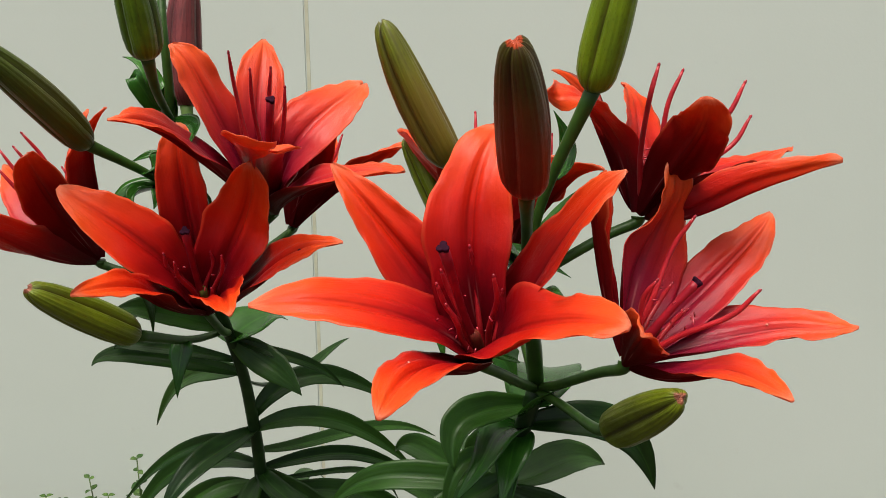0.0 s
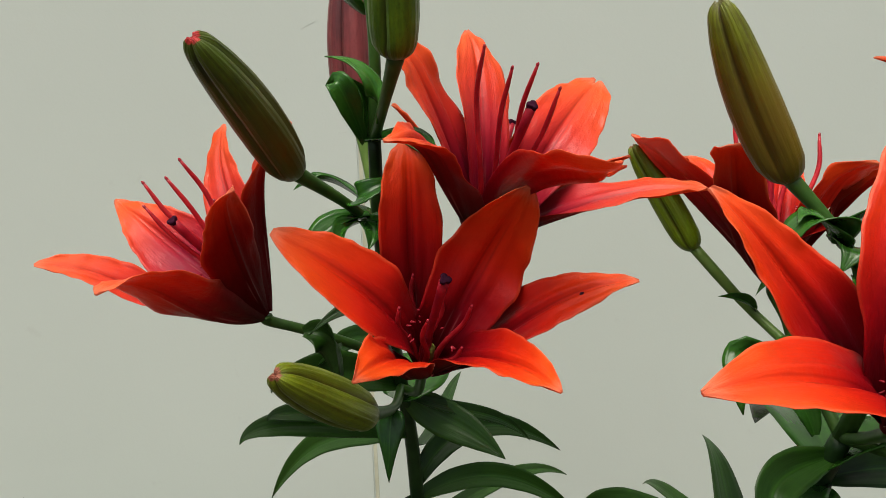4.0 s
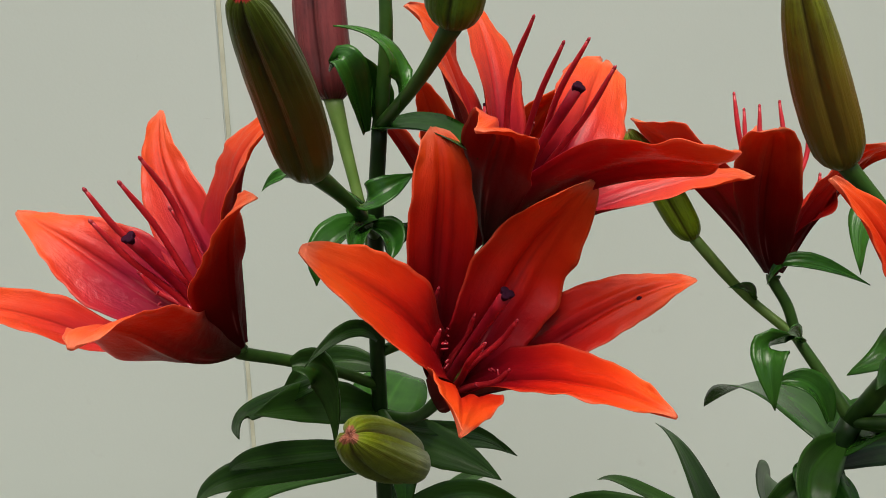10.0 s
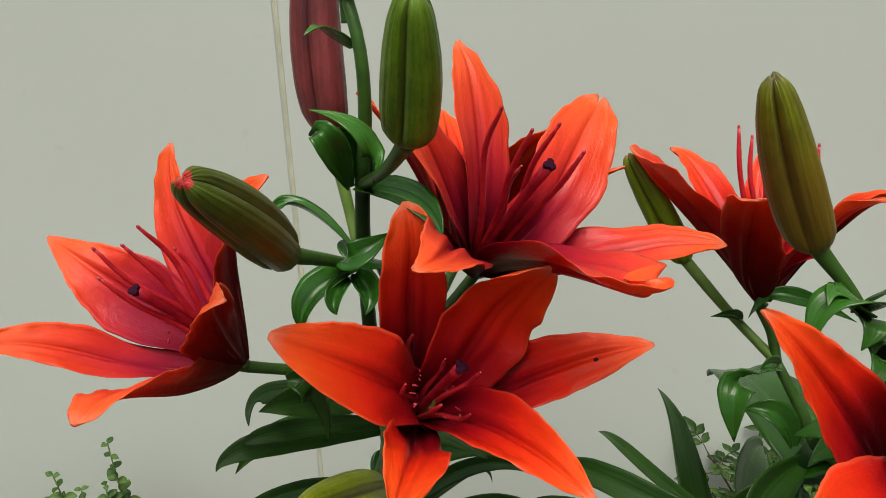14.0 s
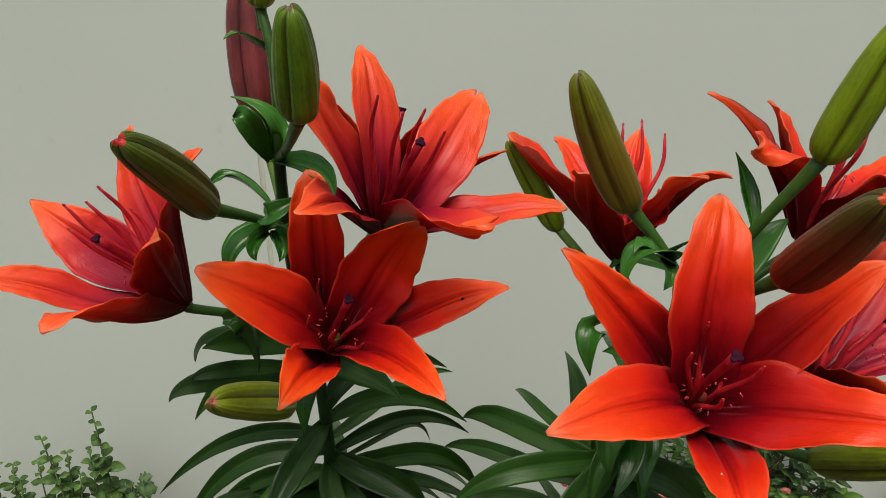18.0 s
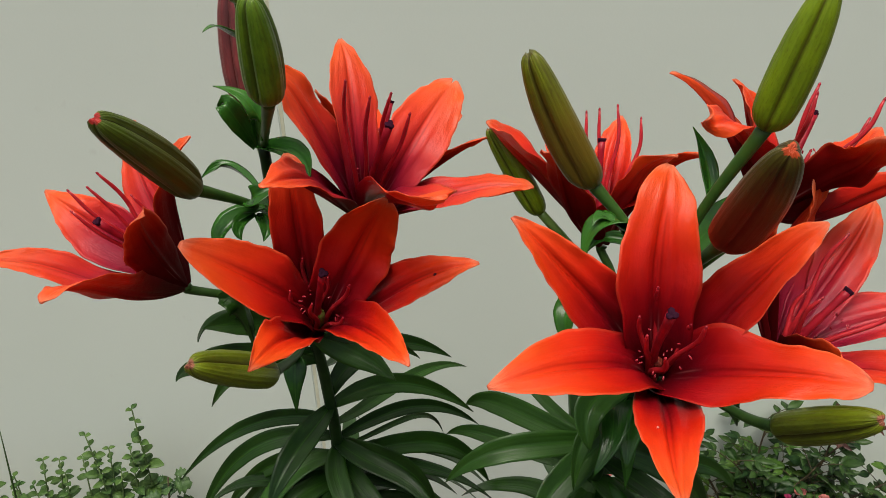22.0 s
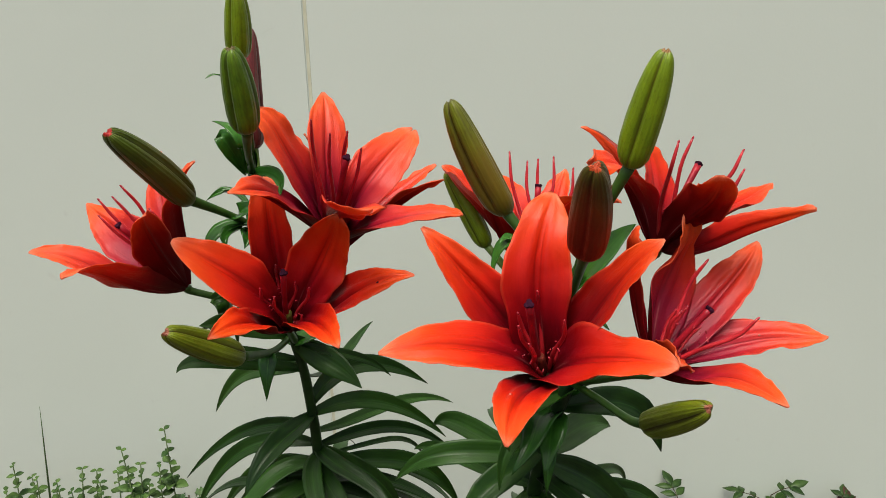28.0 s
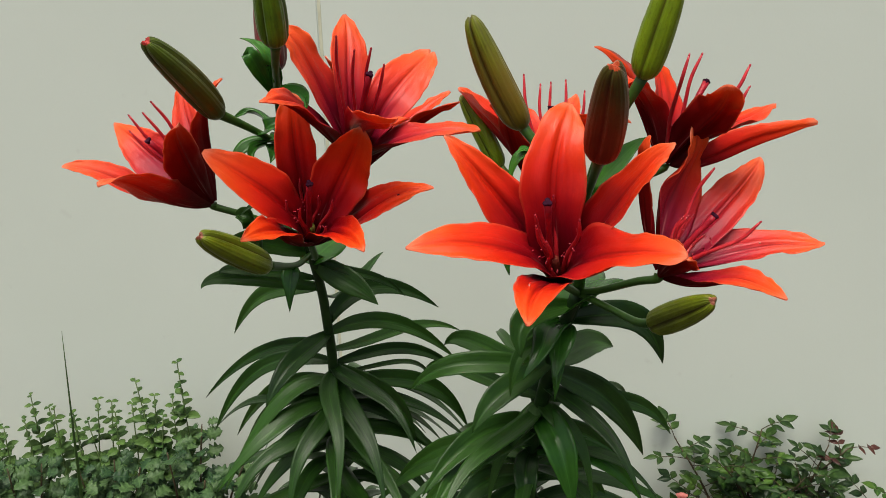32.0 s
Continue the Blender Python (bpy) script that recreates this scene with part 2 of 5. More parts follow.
mat_stem = plain("stem_green", (0.008, 0.026, 0.006), 0.4, (0.018, 0.050, 0.009), 90)
mat_pedicel = plain("pedicel_green", (0.022, 0.066, 0.010), 0.4, (0.040, 0.095, 0.013), 120)
mat_pedicel_pale = plain("pedicel_pale_green", (0.090, 0.17, 0.030), 0.4, (0.13, 0.22, 0.05), 120)
mat_twig = plain("twig_brown", (0.050, 0.040, 0.018), 0.6, (0.035, 0.025, 0.012), 200)
mat_herb_stem = plain("herb_stem", (0.12, 0.19, 0.06), 0.5)
mat_small_petal = plain("small_petal_coral", (0.52, 0.17, 0.15), 0.6, (0.40, 0.14, 0.12), 150, 0.2)
mat_small_magenta = plain("small_petal_magenta", (0.55, 0.04, 0.16), 0.5, (0.65, 0.10, 0.22), 200, 0.2)
mat_bronze_leaf = leaf_material("bronze_leaf", (0.030, 0.012, 0.010), (0.085, 0.032, 0.022), 0.4, 11, 0.15)
mat_rose_young = leaf_material("rose_leaf_young", (0.022, 0.070, 0.010), (0.085, 0.165, 0.024), 0.4, 11, 0.22)


def bud_material(name, ridge, flank, tip, low=None, streaky=0.8):
    m, nt, bsdf, out = material(name)
    uv = nt.nodes.new("ShaderNodeUVMap")
    sep = nt.nodes.new("ShaderNodeSeparateXYZ")
    nt.links.new(uv.outputs[0], sep.inputs[0])
    third = maths(nt, "FRACT", maths(nt, "MULTIPLY", sep.outputs[0], 3.0))
    lobe = maths(nt, "ABSOLUTE", maths(nt, "SUBTRACT", third, 0.5))
    streak = stretched_noise(nt, uv.outputs[0], 40.0, 2.5, 4.0)
    fleck = stretched_noise(nt, uv.outputs[0], 70.0, 22.0, 3.0, 0.7)
    blotch = stretched_noise(nt, uv.outputs[0], 5.0, 4.0)
    pos = maths(nt, "ADD", maths(nt, "MULTIPLY", maths(nt, "SUBTRACT", streak, 0.5), streaky), maths(nt, "MULTIPLY", blotch, 1.0))
    pos = maths(nt, "ADD", pos, maths(nt, "MULTIPLY", maths(nt, "SUBTRACT", 0.3, lobe), 0.35))
    col = ramp(nt, pos, [(0.3, ridge), (0.72, flank)]).outputs[0]
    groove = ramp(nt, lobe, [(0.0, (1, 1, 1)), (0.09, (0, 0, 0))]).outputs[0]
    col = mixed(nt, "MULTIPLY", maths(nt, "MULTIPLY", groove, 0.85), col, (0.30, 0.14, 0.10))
    col = mixed(nt, "MULTIPLY", ramp(nt, fleck, [(0.52, (0, 0, 0)), (0.70, (0.55, 0.55, 0.55))]).outputs[0], col, (0.55, 0.34, 0.25))
    keel = ramp(nt, lobe, [(0.44, (0, 0, 0)), (0.5, (1, 1, 1))]).outputs[0]
    col = mixed(nt, "MULTIPLY", maths(nt, "MULTIPLY", keel, 0.5), col, (0.5, 0.38, 0.3))
    head = ramp(nt, maths(nt, "ADD", sep.outputs[1], maths(nt, "MULTIPLY", streak, 0.02)), [(0.999, (0, 0, 0)), (1.010, (1, 1, 1))]).outputs[0]
    if low:
        foot = ramp(nt, maths(nt, "ADD", sep.outputs[1], maths(nt, "MULTIPLY", maths(nt, "SUBTRACT", blotch, 0.5), 0.5)), [(0.45, (1, 1, 1)), (0.85, (0, 0, 0))]).outputs[0]
        col = mixed(nt, "MIX", maths(nt, "MULTIPLY", foot, 0.85), col, low)
    col = mixed(nt, "MIX", head, col, tip)
    nt.links.new(col, bsdf.inputs["Base Color"])
    gloss = ramp(nt, blotch, [(0.3, (0.30, 0.30, 0.30)), (0.7, (0.46, 0.46, 0.46))]).outputs[0]
    nt.links.new(gloss, bsdf.inputs["Roughness"])
    bsdf.inputs["Specular IOR Level"].default_value = 0.32
    rib = maths(nt, "SINE", maths(nt, "MULTIPLY", sep.outputs[0], 150.0))
    bump(nt, bsdf, maths(nt, "ADD", streak, maths(nt, "MULTIPLY", rib, 0.12)), 0.55, 0.0009)
    return m


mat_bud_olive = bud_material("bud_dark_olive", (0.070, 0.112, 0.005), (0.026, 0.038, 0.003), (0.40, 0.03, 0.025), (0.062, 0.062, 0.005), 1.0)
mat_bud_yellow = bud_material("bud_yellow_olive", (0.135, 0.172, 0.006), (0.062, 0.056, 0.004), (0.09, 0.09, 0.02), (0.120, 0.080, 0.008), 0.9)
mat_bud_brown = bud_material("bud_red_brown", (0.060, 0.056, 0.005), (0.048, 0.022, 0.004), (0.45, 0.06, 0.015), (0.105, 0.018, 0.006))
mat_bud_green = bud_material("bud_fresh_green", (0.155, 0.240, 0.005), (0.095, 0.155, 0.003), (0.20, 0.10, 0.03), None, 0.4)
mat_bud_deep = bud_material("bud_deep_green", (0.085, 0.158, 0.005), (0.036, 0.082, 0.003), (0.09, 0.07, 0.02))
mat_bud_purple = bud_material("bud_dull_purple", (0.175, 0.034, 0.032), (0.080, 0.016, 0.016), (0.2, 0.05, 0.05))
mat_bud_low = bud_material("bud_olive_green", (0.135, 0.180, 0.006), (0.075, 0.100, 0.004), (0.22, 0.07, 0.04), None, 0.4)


def wall_material():
    m, nt, bsdf, out = material("wall_paint")
    tc = nt.nodes.new("ShaderNodeTexCoord")
    big = nt.nodes.new("ShaderNodeTexNoise")
    big.inputs["Scale"].default_value = 2.2
    big.inputs["Detail"].default_value = 5
    small = nt.nodes.new("ShaderNodeTexNoise")
    small.inputs["Scale"].default_value = 420
    small.inputs["Detail"].default_value = 3
    speck = nt.nodes.new("ShaderNodeTexNoise")
    speck.inputs["Scale"].default_value = 34
    speck.inputs["Detail"].default_value = 6
    for n in (big, small, speck):
        nt.links.new(tc.outputs["Object"], n.inputs["Vector"])
    col = ramp(nt, big.outputs["Fac"], [(0.3, (0.520, 0.585, 0.505)), (0.7, (0.555, 0.622, 0.541))]).outputs[0]
    dirt = ramp(nt, speck.outputs["Fac"], [(0.70, (0, 0, 0)), (0.82, (1, 1, 1))]).outputs[0]
    col = mixed(nt, "MIX", maths(nt, "MULTIPLY", dirt, 0.3), col, (0.36, 0.36, 0.31))
    nt.links.new(col, bsdf.inputs["Base Color"])
    bsdf.inputs["Roughness"].default_value = 0.55
    bump(nt, bsdf, small.outputs["Fac"], 0.12, 0.0006)
    return m


mat_wall = wall_material()
mat_joint = plain("joint_sealant", (0.55, 0.57, 0.42), 0.6, (0.45, 0.46, 0.33), 60)
mat_footing = plain("concrete_footing", (0.47, 0.50, 0.42), 0.8, (0.41, 0.43, 0.36), 45)
mat_soil = plain("soil_brown", (0.07, 0.05, 0.035), 0.9, (0.035, 0.026, 0.02), 60)
mat_scuff = plain("scuff_grey", (0.505, 0.565, 0.488), 0.7, (0.49, 0.545, 0.47))


# ---- mesh helpers ----
def empty(name, at):
    ob = new(name)
    ob.empty_display_size = 0.02
    ob.location = at
    bpy.context.view_layer.update()
    return ob


def mesh_object(name, verts, faces, mats, parent=None, uvs=None, slots=None, smooth=True, label=""):
    """Links one mesh given in world places; uvs: one pair a vertex."""
    me = bpy.data.meshes.new(name)
    me.from_pydata([tuple(v) for v in verts], [], faces)
    for mt in mats if isinstance(mats, (list, tuple)) else [mats]:
        me.materials.append(mt)
    if uvs is not None:
        layer = me.uv_layers.new(name="uv")
        idx = np.empty(len(me.loops), dtype=np.int32)
        me.loops.foreach_get("vertex_index", idx)
        layer.data.foreach_set("uv", np.asarray(uvs, dtype=np.float32)[idx].ravel())
    if slots is not None:
        me.polygons.foreach_set("material_index", slots)
    if smooth:
        me.polygons.foreach_set("use_smooth", [True] * len(me.polygons))
    me.update()
    ob = new(name, me)
    if parent is not None:
        ob.parent = parent
        ob.matrix_parent_inverse = parent.matrix_world.inverted()
    if label:
        tagged(ob, label)
    return ob


def part(name, bm, mat, parent, label=""):
    me = bpy.data.meshes.new(name)
    bm.to_mesh(me)
    bm.free()
    me.materials.append(mat)
    ob = new(name, me)
    ob.parent = parent
    ob.matrix_parent_inverse = parent.matrix_world.inverted()
    if label:
        tagged(ob, label)
    return ob


def unit(v):
    return v / (np.linalg.norm(v) + 1e-12)


def glide(points, n):
    """A smooth curve through points, n places along it."""
    p = np.asarray(points, float)
    if len(p) == 2:
        t = np.linspace(0, 1, n)[:, None]
        return p[0] * (1 - t) + p[1] * t
    q = np.vstack([2 * p[0] - p[1], p, 2 * p[-1] - p[-2]])
    out = []
    for u in np.linspace(0, len(p) - 1, n):
        i = min(int(u), len(p) - 2)
        t = u - i
        a, b, c, d = q[i:i + 4]
        out.append(0.5 * (2 * b + (c - a) * t + (2 * a - 5 * b + 4 * c - d) * t * t + (3 * b - a - 3 * c + d) * t ** 3))
    return np.array(out)


def tube_data(points, radii, n=12, sides=10, start=0, closed=True):
    """Verts and faces of a round tube along a smooth curve; radii spread along it."""
    c = glide(points, n)
    r = np.interp(np.linspace(0, 1, n), np.linspace(0, 1, len(radii)), radii)
    tan = np.gradient(c, axis=0)
    ref = np.array([0.0, 1.0, 0.0]) if abs(unit(tan.mean(0))[1]) < 0.8 else np.array([1.0, 0.0, 0.0])
    verts, faces = [], []
    for i in range(n):
        t = unit(tan[i])
        a = unit(np.cross(t, ref))
        b = np.cross(t, a)
        for k in range(sides):
            w = 2 * math.pi * k / sides
            verts.append(c[i] + r[i] * (math.cos(w) * a + math.sin(w) * b))
    for i in range(n - 1):
        for k in range(sides):
            k2 = (k + 1) % sides
            faces.append([start + j for j in (i * sides + k, i * sides + k2, (i + 1) * sides + k2, (i + 1) * sides + k)])
    if closed:
        faces.append([start + k for k in range(sides)][::-1])
        faces.append([start + (n - 1) * sides + k for k in range(sides)])
    return verts, faces


def tube(name, points, radii, mat, parent, n=12, sides=10, label=""):
    v, f = tube_data(points, radii, n, sides)
    return mesh_object(name, v, f, mat, parent, label=label)


# ---- lily: petals, leaves, buds ----
W_AT = [0, .08, .2, .35, .5, .62, .74, .84, .92, .97, 1]
W_OF = [.24, .56, .83, .96, 1.0, .95, .80, .58, .36, .19, .05]
W_BLUNT = [.22, .50, .76, .92, 1.0, 1.0, .95, .84, .66, .44, .16]


def petal(bloom, bend, reach, tip, width, swell=(1.0, 1.0), roll=(0, 0), cup=0.25, blunt=0.05, hook=0.0, ruffle=1.0, curl=0.0, curl_tip=0.0, notch=0.0, skin=None, under=None):
    """A petal along a cubic curve from the receptacle to tip, led by bend and reach. swell: breadth at the lower and upper third;
    roll: degrees of turn at the middle and the end; curl: how far the edges roll in along it, curl_tip near its end only."""
    ob, base, axis_dir, face, seed = bloom["ob"], bloom["base"], bloom["axis"], skin or bloom["face"], bloom["seed"] * 31 + bloom["count"]
    rnd = random.Random(seed)
    bend, reach, tip = (np.array(v, float) for v in (bend, reach, tip))
    radial = tip - base
    radial = unit(radial - axis_dir * (radial @ axis_dir))
    foot = base + radial * 0.0032 + axis_dir * (0.001 if bloom["count"] % 2 else 0.002)
    bloom["count"] += 1
    rows, cols = 44, 23
    mid = 0.091 * foot + 0.334 * bend + 0.408 * reach + 0.166 * tip
    inward = base + axis_dir * 0.06 - mid
    inward = unit(inward - axis_dir * (inward @ axis_dir))
    want = unit(axis_dir + inward)
    front, back, uvs = [], [], []
    ph = [rnd.uniform(0, 6.28) for _ in range(6)]
    for i in range(rows):
        s = (i / (rows - 1)) ** 0.92
        q = 1 - s
        p = q ** 3 * foot + 3 * q * q * s * bend + 3 * q * s * s * reach + s ** 3 * tip
        t = unit(q * q * (bend - foot) + 2 * q * s * (reach - bend) + s * s * (tip - reach))
        n = unit(want - t * (want @ t))
        side = np.cross(t, n)
        a = radians(4 * s * q * roll[0] + (s * s * (2 * s - 1) * roll[1] if s > 0.5 else 0))
        n, side = n * math.cos(a) + side * math.sin(a), side * math.cos(a) - n * math.sin(a)
        over = max(0.0, (s - 0.78) / 0.22)
        p = p - n * hook * over * over
        w = width * 0.44 * ((1 - blunt) * np.interp(s, W_AT, W_OF) + blunt * np.interp(s, W_AT, W_BLUNT))
        w *= 1 + (swell[0] - 1) * math.exp(-((s - 0.3) / 0.2) ** 2) + (swell[1] - 1) * math.exp(-((s - 0.72) / 0.2) ** 2)
        k_roll = curl + curl_tip * max(0.0, (s - 0.6) / 0.4) ** 1.5
        c = cup * (1 - 0.75 * s) + 0.55 * (1 - s) ** 3
        arch = math.sin(math.pi * min(1, s * 0.9))
        for k in range(cols):
            v = -1 + 2 * k / (cols - 1)
            e = abs(v)
            wing = 2 if v > 0 else 0
            lift = c * w * v * v
            lift += 0.0013 * ruffle * e ** 2.2 * math.sin(math.pi * s) * (math.sin(9 * s + ph[0] + wing) + 0.6 * math.sin(19 * s + ph[1] + wing))
            lift -= 0.0019 * math.exp(-(v / 0.11) ** 2) * math.sin(math.pi * min(1, s * 1.05)) ** 0.7
            lift += (0.0008 * math.exp(-((e - 0.27) / 0.12) ** 2) + 0.0003 * math.sin(11 * v + ph[4])) * math.sin(math.pi * s)
            lift += 0.0024 * (0.25 + e) * noise.noise((v * 1.6, s * 5.0, seed * 3.7)) * 0.6 * arch * ruffle
            lift += 0.0022 * e ** 3 * noise.noise((v * 2.0, s * 15.0, seed * 1.3 + 9)) * max(0.0, s - 0.35) * 1.6
            wob = 1 + (0.05 + 0.12 * max(0.0, s - 0.75)) * e * e * noise.noise((v * 1.5, s * 14.0, seed * 2.1)) * min(1, s * 2) + 0.012 * math.sin(31 * s + ph[3]) * e
            r = p - t * notch * math.exp(-((v + 0.2) / 0.22) ** 2) * max(0.0, (s - 0.86) / 0.14) ** 2
            if k_roll > 0.01:
                r = r + side * (math.sin(k_roll * v) / k_roll * w * wob) + n * (lift + w * (1 - math.cos(k_roll * v)) / k_roll)
            else:
                r = r + side * (v * w * wob) + n * lift
            front.append(r)
            back.append(r - n * (0.0008 * (1 - e ** 4) + 0.0002) - n * 0.0008 * math.exp(-(v / 0.16) ** 2) * math.sin(math.pi * s))
            uvs.append((k / (cols - 1), s))
    m = rows * cols
    faces, slots = [], []
    for i in range(rows - 1):
        for k in range(cols - 1):
            a, b = i * cols + k, i * cols + k + 1
            faces.append((a, b, b + cols, a + cols))
            slots.append(0)
            faces.append((m + a, m + a + cols, m + b + cols, m + b))
            slots.append(1)
    rim = [i * cols for i in range(rows)] + [(rows - 1) * cols + k for k in range(1, cols)] + [i * cols + cols - 1 for i in range(rows - 2, -1, -1)]
    for a, b in zip(rim, rim[1:]):
        faces.append((a, b, m + b, m + a))
        slots.append(0)
    return mesh_object("petal", front + back, faces, [face, under or mat_petal_back_shaded], ob, uvs + uvs, slots)


def flower(plant, base, stalk, axis, face=None, stigma=None, seed=1, label="", reach=0.060, spread=0.018, ovary=None, ends=()):
    """The stalk, pistil, filaments and throat of one flower that looks along axis; petal() adds to what it returns."""
    face = face or mat_petal
    base, axis = np.array(base, float), unit(np.array(axis, float))
    rnd = random.Random(seed)
    v, f = tube_data([*stalk, base - axis * 0.003, base + axis * 0.0002], [0.0024] * 6 + [0.0026, 0.0030, 0.0032], 16, 10)
    ob = mesh_object("flower", v, f, mat_pedicel, plant, label=label)
    ref = unit(np.cross(axis, (0.3, 0.2, 1)))
    top = np.array(stigma, float) if stigma is not None else base + axis * 0.07
    # pistil: ovary, style and three-lobed stigma
    mid = base + axis * 0.03 + 0.002 * ref
    tube("pistil", [base + axis * 0.004, mid, top], [0.0022, 0.0024, 0.0018, 0.0016, 0.0018, 0.0021], mat_style, ob, 12, 8)
    tube("ovary", [base + axis * 0.003, base + axis * 0.012, base + axis * 0.021], [0.0023, 0.0026, 0.0021], ovary or mat_ovary, ob, 6, 8)
    d = unit(top - mid)
    x = unit(np.cross(d, (0.2, 1, 0.1)))
    y = np.cross(d, x)
    sv, sf = [], []
    for h, r in ((-0.0030, 0.0016), (-0.0012, 0.0018), (0.0004, 0.0023), (0.0012, 0.0026), (0.0017, 0.0023), (0.0013, 0.0010)):
        for k in range(24):
            w = 2 * math.pi * k / 24
            rr = r * (1 + 0.16 * math.cos(3 * w + seed) - 0.25 * max(0.0, -math.cos(3 * w + seed)) ** 6)
            sv.append(top + d * h + 0.88 * rr * (math.cos(w) * x + math.sin(w) * y))
    for j in range(5):
        for k in range(24):
            k2 = (k + 1) % 24
            sf.append((j * 24 + k, j * 24 + k2, j * 24 + 24 + k2, j * 24 + 24 + k))
    sf.append(tuple(range(120, 144)))
    mesh_object("stigma", sv, sf, mat_stigma, ob, label="dark purple three-lobed stigma")
    # six slender filaments, some with given ends
    for i in range(6):
        w = 2 * math.pi * i / 6 + 0.4 + seed + rnd.uniform(-0.2, 0.2)
        out = math.cos(w) * ref + math.sin(w) * np.cross(axis, ref)
        ln = reach * (rnd.uniform(0.50, 0.72) if ends else rnd.uniform(0.62, 1.05))
        sp = spread * rnd.uniform(0.6, 1.3)
        end = np.array(ends[i], float) if i < len(ends) else base + axis * ln + out * sp + np.array([0, 0, 0.006])
        far = end - base
        away = far - axis * (far @ axis)
        foot = base + axis * 0.005 + unit(away) * 0.003
        sway = np.cross(axis, unit(away)) * rnd.uniform(-0.003, 0.003)
        pts = [foot, base + axis * (far @ axis) * 0.42 + away * 0.46 + sway, base + axis * (far @ axis) * 0.76 + away * 0.92 - sway * 0.4, end]
        tube("filament", pts, [0.0014, 0.0014, 0.0013, 0.0012, 0.0011, 0.0011, 0.0010, 0.0006], mat_filament, ob, 18, 8)
        tube("anther_stub", [end - unit(end - pts[2]) * 0.0004, end + unit(end - pts[2]) * 0.0006, end + unit(end - pts[2]) * 0.0014], [0.0006, 0.0007, 0.0003], mat_papilla, ob, 5, 6)
    # raised papillae round the throat
    pv, pf = [], []
    for i in range(16):
        g = rnd.uniform(0.06, 0.36)
        w = 1.047 * i + seed
        radial = math.cos(w) * ref + math.sin(w) * np.cross(axis, ref)
        cr = np.cross(axis, radial)
        at = base + axis * (0.010 + 0.075 * g) + radial * (0.004 + 0.020 * g) + cr * rnd.uniform(-0.005, 0.005)
        inn = unit(axis * 0.7 - radial)
        a, b = tube_data([at - inn * 0.0008, at, at + inn * rnd.uniform(0.0006, 0.0018)], [0.0003, 0.0005, 0.0003], 4, 6, len(pv))
        pv += a
        pf += b
    mesh_object("papillae", pv, pf, mat_papilla, ob)
    return dict(ob=ob, base=base, axis=axis, face=face, seed=seed, count=0)


def bud(plant, base, tip, radius, mat, stalk, label="", seed=1, stalk_mat=None):
    """A long three-ridged bud on its stalk."""
    base, tip = np.array(base, float), np.array(tip, float)
    tip = base + (tip - base) * 0.985
    d = unit(tip - base)
    ln = np.linalg.norm(tip - base)
    x = unit(np.cross(d, (0.15, 1, 0.1)))
    y = np.cross(d, x)
    rows, sides = 24, 36
    at = [0, .03, .10, .25, .45, .65, .82, .92, .975, 1.0]
    of = [.42, .68, .91, 1.0, 1.0, .92, .77, .61, .42, .12]
    verts, uvs, faces = [], [], []
    rnd = random.Random(seed)
    lean = rnd.uniform(-0.03, 0.03) * ln
    for i in range(rows):
        s = i / (rows - 1)
        s = 0.5 - 0.5 * math.cos(math.pi * s)
        r = radius * 0.90 * np.interp(s, at, of)
        c = base + d * ln * s + x * lean * math.sin(math.pi * s)
        for k in range(sides + 1):
            g = k / sides
            w = 2 * math.pi * g
            lobes = 0.10 * math.cos(3 * w) - 0.26 * max(0, -math.cos(3 * w)) ** 12 - 0.05 * max(0, math.cos(3 * w)) ** 24 + 0.03 * max(0, math.cos(6 * w)) ** 2
            head = 1 + (0.12 * math.cos(3 * w) if s > 0.93 else 0) * (s - 0.93) / 0.07
            rr = r * (1 + lobes * min(1, s * 6)) * head
            drop = d * radius * 0.10 * max(0, math.cos(3 * w)) * max(0, (s - 0.9) / 0.1)
            verts.append(c + rr * (math.cos(w) * x + math.sin(w) * y) + drop)
            uvs.append((g, s))
    n1 = sides + 1
    for i in range(rows - 1):
        for k in range(sides):
            faces.append((i * n1 + k, i * n1 + k + 1, (i + 1) * n1 + k + 1, (i + 1) * n1 + k))
    verts.append(tip - d * radius * 0.15)
    uvs.append((0.5, 1.0))
    for k in range(sides):
        faces.append(((rows - 1) * n1 + k, (rows - 1) * n1 + k + 1, len(verts) - 1))
    ob = mesh_object("bud", verts, faces, mat, plant, uvs, label=label)
    tube("bud_stalk", [*stalk, base + d * ln * 0.02], [0.0024, 0.0022, 0.0022, 0.0026, radius * 0.34], stalk_mat or mat_pedicel, ob, 14, 10)
    return ob


